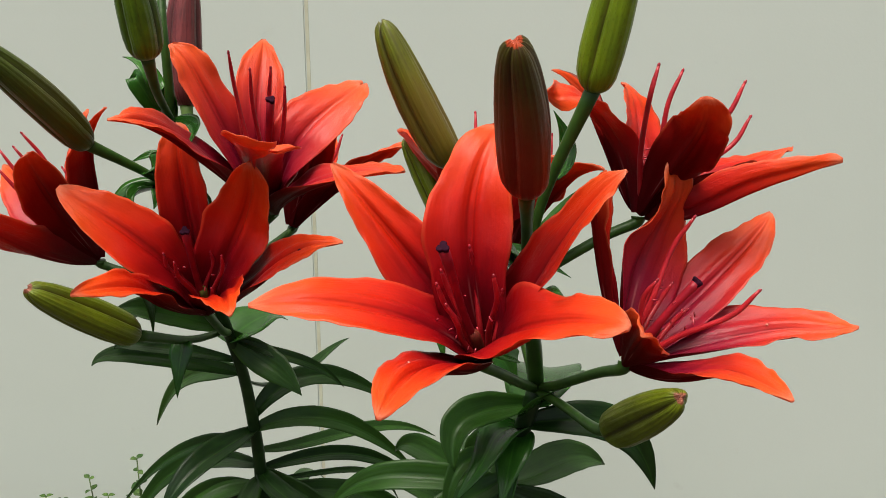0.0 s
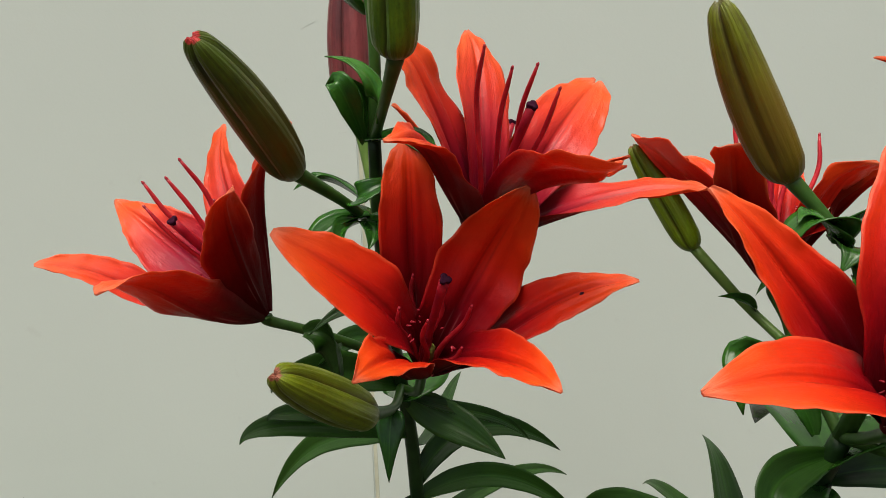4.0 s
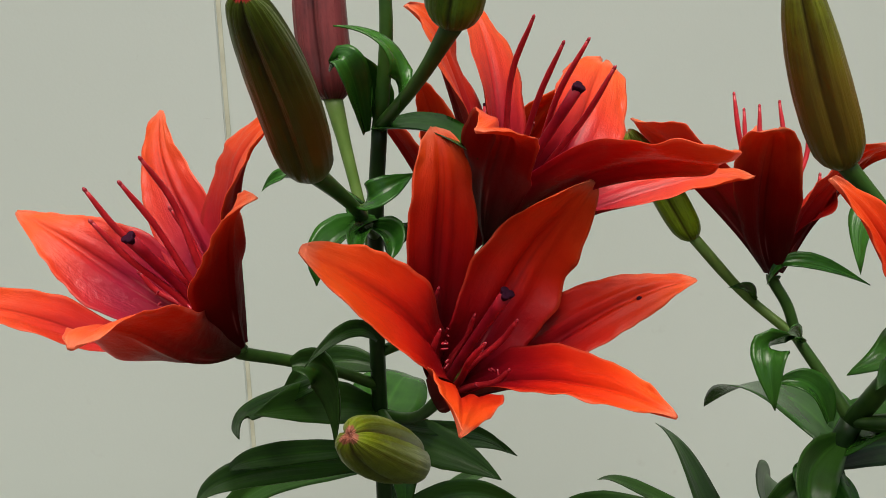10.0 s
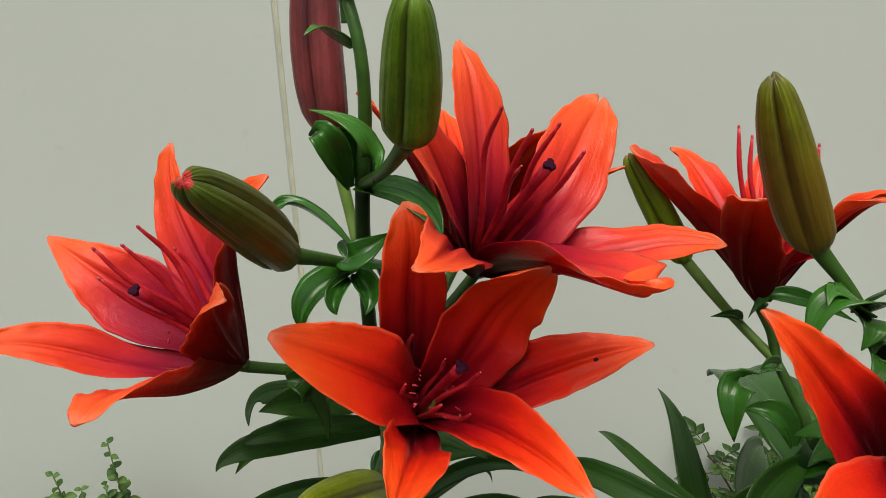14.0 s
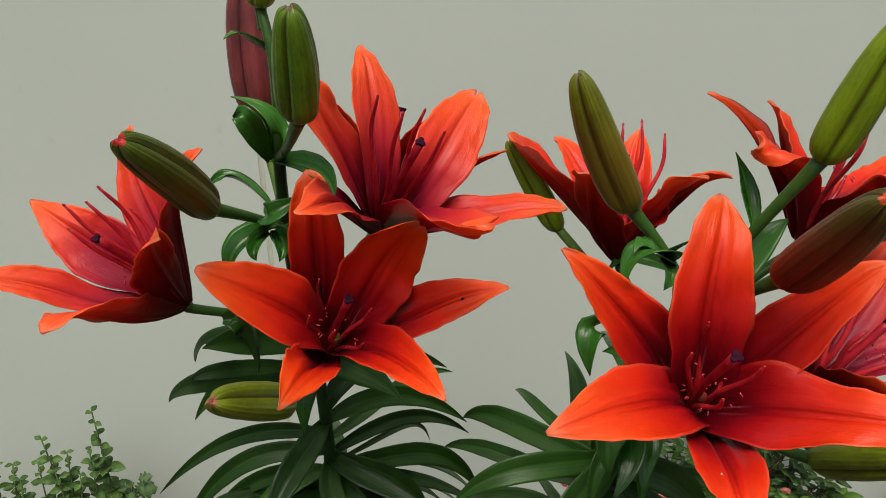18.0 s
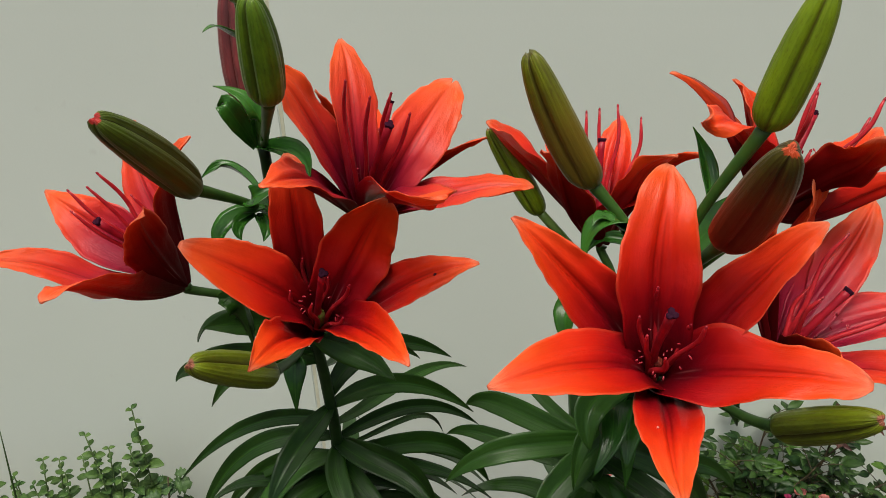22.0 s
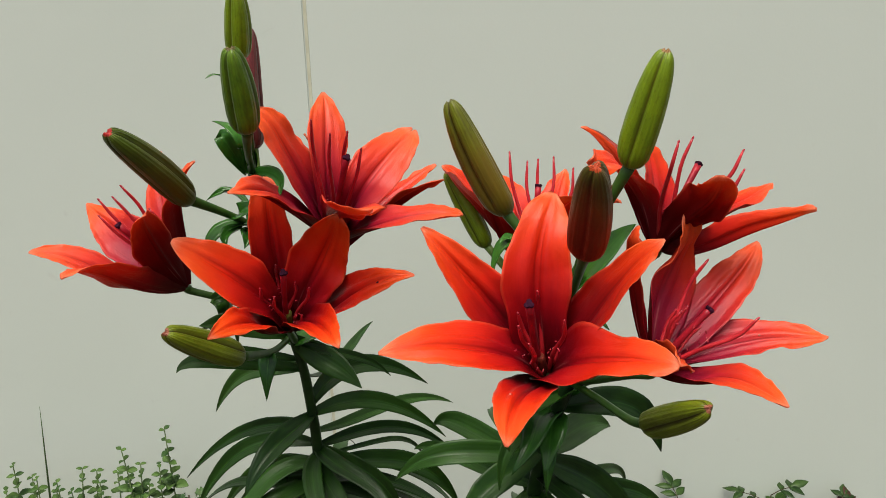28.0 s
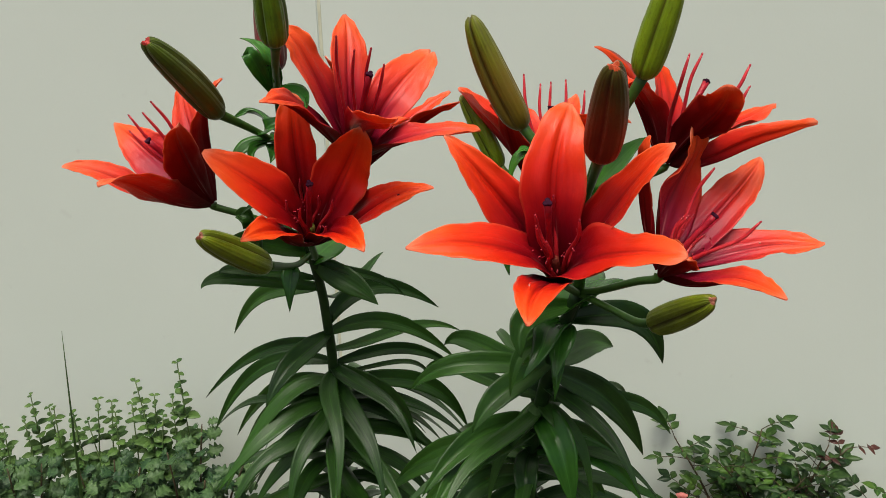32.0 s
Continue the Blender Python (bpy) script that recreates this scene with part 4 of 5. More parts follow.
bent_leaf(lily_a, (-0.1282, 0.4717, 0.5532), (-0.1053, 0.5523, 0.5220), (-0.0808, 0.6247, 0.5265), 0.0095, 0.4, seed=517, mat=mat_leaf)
rnd = random.Random(4)
for i in range(100):
    z = 0.440 - 0.0042 * i
    w = 2.399 * i + 0.5
    ln = rnd.uniform(0.095, 0.14)
    d = np.array([math.cos(w), math.sin(w), 0])
    f = on_stem(STEM_A, z)
    leaf(lily_a, f, f + d * ln * 1.02 + np.array([0, 0, rnd.uniform(-0.070, -0.015)]), rnd.uniform(0.0145, 0.020), rnd.uniform(0.010, 0.028), rnd.uniform(-30, 30), 200 + i, hook=0.012)

# small leaves among the upper stalks
UPPER_A = [
    ((-0.142, 0.422, 0.684), (-0.132, 0.440, 0.672), .018, .006), ((-0.1435, 0.418, 0.772), (-0.160, 0.400, 0.786), .006, .002),
    ((-0.1352, 0.4607, 0.5830), (-0.1025, 0.4934, 0.5917), .025, .009),
    ((-0.140, 0.405, 0.604), (-0.143, 0.394, 0.580), .009, .001),
]
for i, (f, tip, w, arch) in enumerate(UPPER_A):
    leaf(lily_a, f, tip, w * 1.75, arch, roll=(i * 53 % 40) - 20, seed=i + 70, mat=mat_leaf_upper, hook=0.005)

# leaves at the upper nodes: foot, middle, tip, width, cup
bent_leaf(lily_a, (-0.1410, 0.3990, 0.7300), (-0.1440, 0.3960, 0.7490), (-0.1600, 0.4040, 0.7560), 0.0093, 0.05, (-0.159, -0.237, 0.958), seed=95)
bent_leaf(lily_a, (-0.1460, 0.4200, 0.7200), (-0.1550, 0.4080, 0.7440), (-0.1580, 0.4200, 0.7410), 0.0112, 0.45, (0.172, -0.957, 0.232), seed=96)
bent_leaf(lily_a, (-0.1410, 0.4200, 0.7230), (-0.1440, 0.4180, 0.7350), (-0.1500, 0.4100, 0.7470), 0.0095, 1.4, seed=97)
bent_leaf(lily_a, (-0.1450, 0.4150, 0.7220), (-0.1270, 0.3980, 0.7220), (-0.1210, 0.3800, 0.7150), 0.0130, 0.44, (-0.256, -0.176, 0.951), seed=98)
bent_leaf(lily_a, (-0.1520, 0.4100, 0.6960), (-0.1470, 0.4010, 0.7020), (-0.1330, 0.4060, 0.7070), 0.0109, 0.46, (0.036, -0.728, 0.684), seed=99)
bent_leaf(lily_a, (-0.1470, 0.4250, 0.6940), (-0.1650, 0.4550, 0.7000), (-0.1790, 0.4470, 0.6970), 0.0078, 0.61, (0.575, -0.284, 0.768), seed=100)
bent_leaf(lily_a, (-0.1450, 0.4130, 0.6900), (-0.1640, 0.4050, 0.6850), (-0.1700, 0.4020, 0.6720), 0.0125, 0.7, (0.057, -0.217, 0.975), seed=101)
bent_leaf(lily_a, (-0.1500, 0.4100, 0.6880), (-0.1570, 0.3980, 0.6870), (-0.1570, 0.3940, 0.6820), 0.0076, 1.2, seed=102)
bent_leaf(lily_a, (-0.1470, 0.4120, 0.6880), (-0.1440, 0.4000, 0.6860), (-0.1470, 0.3940, 0.6800), 0.0096, 1.0, seed=103)
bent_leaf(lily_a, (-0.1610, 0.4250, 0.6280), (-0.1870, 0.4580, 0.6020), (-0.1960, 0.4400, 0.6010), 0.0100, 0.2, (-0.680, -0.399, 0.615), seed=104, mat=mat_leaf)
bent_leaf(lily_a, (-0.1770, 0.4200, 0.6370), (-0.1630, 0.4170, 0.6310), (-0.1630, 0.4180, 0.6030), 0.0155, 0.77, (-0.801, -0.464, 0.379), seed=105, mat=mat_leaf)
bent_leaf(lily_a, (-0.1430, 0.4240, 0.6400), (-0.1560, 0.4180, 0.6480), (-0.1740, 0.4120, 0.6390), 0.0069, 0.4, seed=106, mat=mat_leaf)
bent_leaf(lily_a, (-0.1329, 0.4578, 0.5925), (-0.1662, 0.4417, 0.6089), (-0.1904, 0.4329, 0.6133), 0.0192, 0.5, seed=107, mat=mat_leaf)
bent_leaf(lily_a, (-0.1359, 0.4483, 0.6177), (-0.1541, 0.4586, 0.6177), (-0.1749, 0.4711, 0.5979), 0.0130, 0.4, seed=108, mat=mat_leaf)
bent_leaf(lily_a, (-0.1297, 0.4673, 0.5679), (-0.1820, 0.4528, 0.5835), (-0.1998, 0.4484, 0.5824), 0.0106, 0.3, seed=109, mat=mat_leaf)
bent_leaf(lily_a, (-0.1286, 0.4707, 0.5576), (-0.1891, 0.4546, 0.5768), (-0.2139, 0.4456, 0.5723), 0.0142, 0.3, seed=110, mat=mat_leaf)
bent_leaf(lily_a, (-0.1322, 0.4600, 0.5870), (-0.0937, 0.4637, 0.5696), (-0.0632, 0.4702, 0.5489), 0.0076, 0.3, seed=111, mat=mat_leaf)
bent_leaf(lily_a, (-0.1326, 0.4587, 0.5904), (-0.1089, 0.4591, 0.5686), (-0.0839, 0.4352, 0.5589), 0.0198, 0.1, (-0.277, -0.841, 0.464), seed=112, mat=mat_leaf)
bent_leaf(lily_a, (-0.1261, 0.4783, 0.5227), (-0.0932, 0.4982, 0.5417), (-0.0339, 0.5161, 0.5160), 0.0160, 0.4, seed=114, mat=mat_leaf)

# ---- second lily ----
lily_b = tagged(empty("lily_plant", (0.020, 0.462, -0.03)), "tall lily with a large front flower, long green and red-brown buds", "lily", "lilies by the wall")
tube("stem", STEM_B, [0.0058, 0.0056, 0.0052, 0.0048, 0.0046], mat_stem, lily_b, 30, 14)
NODE_B = (0.0494, 0.3704, 0.5925)
tube("stem_top", [NODE_B, (0.0455, 0.352, 0.624), (0.040, 0.338, 0.648), (0.038, 0.334, 0.662)], [0.0042, 0.0036, 0.003], mat_pedicel, lily_b, 8, 10)
FORK_B = (0.038, 0.334, 0.658)

bloom = flower(lily_b, (0.020, 0.304, 0.633), [NODE_B, (0.040, 0.345, 0.606), (0.028, 0.319, 0.622)], (-0.2140, -0.5412, 0.8132), mat_petal, (0.004, 0.263, 0.691), 11, "large wide open orange-red lily flower with crimson throat", 0.050, 0.014)
petal(bloom, (0.0116, 0.2920, 0.6802), (0.0088, 0.2911, 0.7080), (0.0259, 0.3139, 0.7307), 0.0459, swell=(0.80, 0.78), roll=(4, 13), cup=0.27, blunt=0.38, hook=0.0031, ruffle=1.25)
petal(bloom, (-0.0008, 0.3111, 0.6679), (-0.0207, 0.3050, 0.6893), (-0.0412, 0.3133, 0.7149), 0.0314, swell=(1.10, 0.84), roll=(-6, 13), cup=0.26, blunt=0.01, hook=0.0024, ruffle=0.60)
petal(bloom, (0.0365, 0.2809, 0.6724), (0.0491, 0.2768, 0.7004), (0.0654, 0.2689, 0.7185), 0.0332, swell=(1.06, 0.77), roll=(-11, -4), cup=0.27, blunt=0.04, hook=0.0018, ruffle=0.67)
petal(bloom, (0.0060, 0.2832, 0.6581), (-0.0203, 0.2768, 0.6689), (-0.0632, 0.2603, 0.6745), 0.0380, swell=(0.90, 1.09), roll=(9, -7), cup=0.12, hook=0.0055, ruffle=1.09)
petal(bloom, (0.0198, 0.2700, 0.6603), (0.0379, 0.2447, 0.6743), (0.0595, 0.2237, 0.6782), 0.0405, swell=(1.01, 0.75), roll=(2, 5), cup=0.32, blunt=0.30, hook=0.0021, ruffle=1.50)
petal(bloom, (0.0069, 0.2576, 0.6476), (-0.0069, 0.2427, 0.6657), (-0.0142, 0.2084, 0.6528), 0.0300, swell=(1.01, 0.91), roll=(-3, -20), cup=0.09, hook=-0.0012, ruffle=0.50)
bloom = flower(lily_b, (0.078, 0.303, 0.633), [NODE_B, (0.058, 0.345, 0.606), (0.070, 0.318, 0.623)], (0.5412, -0.1784, 0.8217), mat_petal_pink, (0.102, 0.295, 0.670), 13, "open orange-red lily flower with twisted upper petal", 0.050, 0.013, ends=[(0.1007, 0.3002, 0.6949), (0.1201, 0.2795, 0.6714)])
petal(bloom, (0.0844, 0.3319, 0.6787), (0.0995, 0.3273, 0.6870), (0.1010, 0.3149, 0.7124), 0.0398, swell=(1.23, 0.71), roll=(4, -15), cup=0.30, blunt=0.55, hook=0.0082, ruffle=1.08)
petal(bloom, (0.1133, 0.3260, 0.6566), (0.1339, 0.3296, 0.6755), (0.1487, 0.3456, 0.6876), 0.0290, swell=(1.05, 0.98), roll=(-13, -16), cup=0.21, hook=-0.0011, ruffle=0.70)
petal(bloom, (0.1261, 0.3176, 0.6437), (0.1458, 0.2990, 0.6535), (0.1656, 0.2934, 0.6511), 0.0284, swell=(1.14, 0.94), roll=(1, -2), cup=0.36, hook=-0.0027, ruffle=0.97)
petal(bloom, (0.1063, 0.2888, 0.6264), (0.1065, 0.2817, 0.6534), (0.1177, 0.2377, 0.6452), 0.0260, swell=(0.95, 1.00), roll=(19, 15), cup=0.21, blunt=0.18, hook=-0.0022, ruffle=0.30)
petal(bloom, (0.0688, 0.3175, 0.6662), (0.0633, 0.3044, 0.7109), (0.0620, 0.3063, 0.7104), 0.0085, swell=(0.80, 2.3), roll=(-6, 58), cup=0.20, blunt=0.40, hook=-0.0078, ruffle=0.70, curl=1.30, skin=mat_petal, under=mat_petal_back_shaded)
petal(bloom, (0.0777, 0.2843, 0.6498), (0.0760, 0.2663, 0.6611), (0.0720, 0.2460, 0.6680), 0.0260, cup=0.31, blunt=0.09, hook=0.0026, ruffle=1.18)
bloom = flower(lily_b, (0.089, 0.342, 0.687), [FORK_B, (0.055, 0.337, 0.668), (0.075, 0.340, 0.679)], (0.4093, 0.1708, 0.8962), mat_petal, (0.113, 0.353, 0.732), 15, "orange-red lily flower with curled older petals and backs darkened for shade", 0.050, 0.017, ends=[(0.0877, 0.3178, 0.7522), (0.1031, 0.3389, 0.7498), (0.1238, 0.3230, 0.7455), (0.1344, 0.3426, 0.7305)])
petal(bloom, (0.0775, 0.3385, 0.7050), (0.0725, 0.3560, 0.7450), (0.0540, 0.3820, 0.7500), 0.0095, roll=(0, 25), cup=0.33, blunt=0.70, ruffle=1.12, curl=2.00, skin=mat_petal_dry)
petal(bloom, (0.0835, 0.3434, 0.7240), (0.0600, 0.3353, 0.7479), (0.0480, 0.3273, 0.7389), 0.0270, swell=(0.82, 1.01), roll=(-5, -2), cup=0.32, blunt=0.89, hook=0.0037, ruffle=1.22, under=mat_petal)
petal(bloom, (0.0939, 0.3590, 0.7102), (0.0946, 0.3708, 0.7292), (0.0900, 0.3800, 0.7460), 0.0340, cup=0.32, blunt=0.40, hook=0.0035, ruffle=0.77)
petal(bloom, (0.1005, 0.3195, 0.7202), (0.1009, 0.2910, 0.7271), (0.1010, 0.2953, 0.7400), 0.0270, swell=(1.14, 0.92), roll=(-8, 2), cup=0.30, blunt=0.95, hook=0.0051, ruffle=1.80)
petal(bloom, (0.1109, 0.3417, 0.7108), (0.1394, 0.3517, 0.7051), (0.1662, 0.3754, 0.7175), 0.0330, swell=(1.11, 0.90), roll=(6, 3), cup=0.18, blunt=0.17, hook=0.0032, ruffle=1.16)
petal(bloom, (0.1106, 0.3228, 0.6870), (0.1261, 0.3237, 0.7126), (0.1609, 0.3107, 0.7123), 0.0230, swell=(0.94, 0.82), roll=(5, -14), cup=0.33, blunt=0.64, hook=-0.0049, ruffle=0.76, curl=1.30, under=mat_petal)
bloom = flower(lily_b, (0.034, 0.407, 0.649), [(0.040, 0.396, 0.623), (0.038, 0.401, 0.636)], (0.0069, 0.2246, 0.9744), mat_petal, (0.037, 0.422, 0.705), 17, "orange-red lily flower set back among the stalks", 0.068, 0.018, ends=[(0.0186, 0.4244, 0.7267), (0.0313, 0.4315, 0.7188), (0.0379, 0.4294, 0.7204), (0.0477, 0.4279, 0.7219), (0.0596, 0.4231, 0.7152)])
petal(bloom, (0.0076, 0.4168, 0.6906), (-0.0183, 0.4358, 0.7104), (-0.0211, 0.4358, 0.7183), 0.0444, swell=(0.85, 1.33), roll=(1, -17), cup=0.38, blunt=0.40, hook=0.0022, ruffle=1.27, under=mat_petal)
petal(bloom, (0.0070, 0.3950, 0.6743), (0.0039, 0.3846, 0.7076), (-0.0060, 0.3757, 0.7215), 0.0325, swell=(0.88, 0.94), roll=(-21, 5), cup=0.30, blunt=0.58, hook=0.0033, ruffle=1.06)
petal(bloom, (0.0399, 0.4031, 0.6752), (0.0470, 0.3955, 0.6957), (0.0570, 0.3820, 0.7130), 0.0340, cup=0.18, blunt=0.80, hook=0.0060, ruffle=2.40, under=mat_petal)
petal(bloom, (0.0457, 0.4064, 0.6742), (0.0601, 0.4028, 0.6931), (0.0800, 0.3950, 0.7070), 0.0300, cup=0.26, blunt=0.11, hook=0.0070, ruffle=2.20, curl_tip=0.80)
petal(bloom, (0.0302, 0.4251, 0.6748), (0.0252, 0.4449, 0.6930), (0.0180, 0.4700, 0.7050), 0.0280, cup=0.24, blunt=0.10, hook=0.0035, ruffle=0.64)
petal(bloom, (0.0409, 0.4210, 0.6735), (0.0495, 0.4361, 0.6931), (0.0620, 0.4550, 0.7080), 0.0280, cup=0.32, blunt=0.07, hook=-0.0003, ruffle=1.09)

bud(lily_b, (0.0066, 0.3540, 0.7080), (-0.0246, 0.3540, 0.7715), 0.0100, mat_bud_yellow, [FORK_B, (0.022, 0.344, 0.688)], "long yellow-olive lily bud with brownish tinge", 6)
bud(lily_b, (0.0045, 0.426, 0.6645), (-0.0206, 0.4444, 0.712), 0.0076, mat_bud_green, [(0.040, 0.396, 0.623), (0.025, 0.415, 0.640)], "small fresh green lily bud", 7, mat_pedicel_pale)
bud(lily_b, (0.034, 0.283, 0.708), (0.0253, 0.2385, 0.7605), 0.0105, mat_bud_brown, [FORK_B, (0.037, 0.310, 0.684)], "red-brown lily bud with orange tip", 8)
bud(lily_b, (0.061, 0.309, 0.743), (0.071, 0.296, 0.800), 0.0096, mat_bud_green, [FORK_B, (0.045, 0.326, 0.698)], "bright green upright lily bud", 9)
bud(lily_b, (0.069, 0.281, 0.614), (0.0825, 0.2395, 0.6472), 0.0088, mat_bud_low, [NODE_B, (0.059, 0.335, 0.599), (0.066, 0.300, 0.606)], "short olive green lily bud with pink tip", 10)
tube("side_stalk", [NODE_B, (0.0455, 0.384, 0.608), (0.040, 0.396, 0.623)], [0.0030, 0.0026, 0.0023], mat_pedicel, lily_b, 10, 10)

LEAVES_B = [
    (0.483, (0.0497, 0.4998, 0.5380), 0.0315, 0.0126),
    (0.489, (-0.0080, 0.3792, 0.4205), 0.0210, 0.0105),
    (0.508, (0.0867, 0.3168, 0.4756), 0.0210, 0.0126), (0.489, (0.0665, 0.3582, 0.4415), 0.0231, 0.0147), (0.483, (-0.0489, 0.3163, 0.4625), 0.0210, 0.0126),
]
for i, (z, tip, w, arch) in enumerate(LEAVES_B):
    leaf(lily_b, on_stem(STEM_B, z), tip, w * 0.84, arch, roll=(i * 41 % 50) - 25, seed=i + 110)
for i in range(92):
    z = 0.450 - 0.0045 * i
    w = 2.399 * i + 1.1
    ln = rnd.uniform(0.095, 0.14)
    d = np.array([math.cos(w), math.sin(w), 0])
    f = on_stem(STEM_B, z)
    leaf(lily_b, f, f + d * ln + np.array([0, 0, rnd.uniform(-0.068, -0.015)]), rnd.uniform(0.015, 0.0205), rnd.uniform(0.010, 0.028), rnd.uniform(-30, 30), 300 + i, hook=0.012)
UPPER_B = [
    ((0.0438, 0.3757, 0.5692), (0.0088, 0.3387, 0.5528), 0.0164, 0.0070),
    ((0.0429, 0.3766, 0.5656), (0.0311, 0.3471, 0.5457), 0.0164, 0.0023), ((0.0458, 0.3739, 0.5772), (0.0759, 0.3513, 0.6130), 0.0254, 0.0023),
    ((0.0466, 0.3731, 0.5806), (0.0794, 0.4943, 0.5411), 0.0316, 0.0203),
    ((0.040, 0.334, 0.668), (0.074, 0.335, 0.710), .016, .000), ((0.038, 0.334, 0.665), (0.020, 0.330, 0.680), .012, .008),
    ((0.026, 0.341, 0.682), (0.014, 0.330, 0.684), .012, .006),
    ((0.040, 0.335, 0.650), (0.045, 0.330, 0.685), .014, .004), ((0.037, 0.331, 0.640), (0.005, 0.340, 0.640), .014, .008),
    ((0.036, 0.326, 0.626), (-0.005, 0.320, 0.645), .014, .006),
]
for i, (f, tip, w, arch) in enumerate(UPPER_B):
    leaf(lily_b, f, tip, w * 1.6, arch, roll=(i * 53 % 40) - 20, seed=i + 170, mat=mat_leaf_upper, hook=0.005)

bent_leaf(lily_b, (0.0500, 0.3260, 0.7060), (0.0570, 0.3440, 0.7160), (0.0510, 0.3490, 0.7330), 0.0080, 0.6, seed=395)
bent_leaf(lily_b, (0.0360, 0.3950, 0.6230), (0.0070, 0.3780, 0.6300), (0.0030, 0.3680, 0.6080), 0.0153, 0.25, (-0.703, -0.703, -0.106), seed=396)
bent_leaf(lily_b, (0.0380, 0.3720, 0.5940), (0.0290, 0.3760, 0.6110), (0.0170, 0.3840, 0.6100), 0.0123, 0.5, seed=397)
bent_leaf(lily_b, (0.0320, 0.4020, 0.6560), (0.0440, 0.3950, 0.6570), (0.0670, 0.3850, 0.6470), 0.0078, 0.4, seed=398)
bent_leaf(lily_b, (0.0350, 0.4020, 0.6550), (0.0280, 0.4000, 0.6560), (0.0200, 0.3960, 0.6500), 0.0039, 0.5, seed=399)
bent_leaf(lily_b, (0.0290, 0.4120, 0.6370), (0.0200, 0.4080, 0.6440), (0.0070, 0.4040, 0.6480), 0.0050, 1.2, seed=400)
bent_leaf(lily_b, (0.0400, 0.3940, 0.6220), (0.0290, 0.3880, 0.6290), (0.0210, 0.3840, 0.6280), 0.0072, 1.0, seed=401)
# small curling leaves where the flower stalks part
CURLED_B = [
    ((0.020, 0.343, 0.686), (-0.005, 0.332, 0.680), .020, .022, 1.4), ((0.020, 0.343, 0.686), (0.028, 0.329, 0.704), .013, .004, 1.0),
    ((0.022, 0.343, 0.684), (0.000, 0.335, 0.700), .014, .006, 1.2), ((0.034, 0.335, 0.664), (0.012, 0.322, 0.672), .018, .010, 1.2),
    ((0.036, 0.333, 0.655), (0.020, 0.318, 0.640), .020, .008, 1.0), ((0.040, 0.332, 0.650), (0.058, 0.318, 0.655), .016, .008, 1.0),
]
for i, (f, tip, w, arch, c) in enumerate(CURLED_B):
    leaf(lily_b, f, tip, w, arch, roll=(i * 29 % 30) - 15, seed=i + 195, mat=mat_leaf_upper, hook=0.004, cup=c)
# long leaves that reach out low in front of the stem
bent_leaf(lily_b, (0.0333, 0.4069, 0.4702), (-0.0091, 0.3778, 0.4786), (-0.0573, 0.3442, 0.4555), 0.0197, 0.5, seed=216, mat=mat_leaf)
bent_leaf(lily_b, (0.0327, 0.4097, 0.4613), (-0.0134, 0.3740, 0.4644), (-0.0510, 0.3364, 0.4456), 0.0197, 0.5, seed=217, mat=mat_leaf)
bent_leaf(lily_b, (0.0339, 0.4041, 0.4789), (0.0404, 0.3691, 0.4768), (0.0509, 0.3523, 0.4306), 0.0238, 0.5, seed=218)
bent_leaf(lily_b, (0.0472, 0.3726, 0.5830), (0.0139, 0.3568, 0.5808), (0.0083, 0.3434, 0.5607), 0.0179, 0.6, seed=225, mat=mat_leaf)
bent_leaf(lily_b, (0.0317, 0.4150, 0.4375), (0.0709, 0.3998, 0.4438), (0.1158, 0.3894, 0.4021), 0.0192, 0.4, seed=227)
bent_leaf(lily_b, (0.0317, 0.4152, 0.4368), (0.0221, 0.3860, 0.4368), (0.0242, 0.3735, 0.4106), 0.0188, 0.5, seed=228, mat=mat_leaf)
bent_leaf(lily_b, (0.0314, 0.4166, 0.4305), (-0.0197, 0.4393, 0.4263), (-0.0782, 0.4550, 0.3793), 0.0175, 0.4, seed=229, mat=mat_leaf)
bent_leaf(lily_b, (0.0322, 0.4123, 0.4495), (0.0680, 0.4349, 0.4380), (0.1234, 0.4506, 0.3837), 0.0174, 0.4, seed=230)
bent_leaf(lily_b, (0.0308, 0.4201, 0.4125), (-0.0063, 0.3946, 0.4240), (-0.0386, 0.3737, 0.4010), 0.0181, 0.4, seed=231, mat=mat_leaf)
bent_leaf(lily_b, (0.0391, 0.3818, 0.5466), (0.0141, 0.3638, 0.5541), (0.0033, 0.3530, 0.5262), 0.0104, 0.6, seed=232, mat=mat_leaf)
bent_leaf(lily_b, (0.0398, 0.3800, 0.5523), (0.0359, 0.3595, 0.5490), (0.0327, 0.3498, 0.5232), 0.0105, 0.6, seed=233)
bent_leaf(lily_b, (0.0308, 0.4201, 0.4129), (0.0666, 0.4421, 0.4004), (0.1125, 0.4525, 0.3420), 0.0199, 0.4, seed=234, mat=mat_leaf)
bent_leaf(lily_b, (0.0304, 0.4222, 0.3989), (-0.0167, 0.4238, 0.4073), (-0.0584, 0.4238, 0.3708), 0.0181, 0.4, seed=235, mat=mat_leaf)

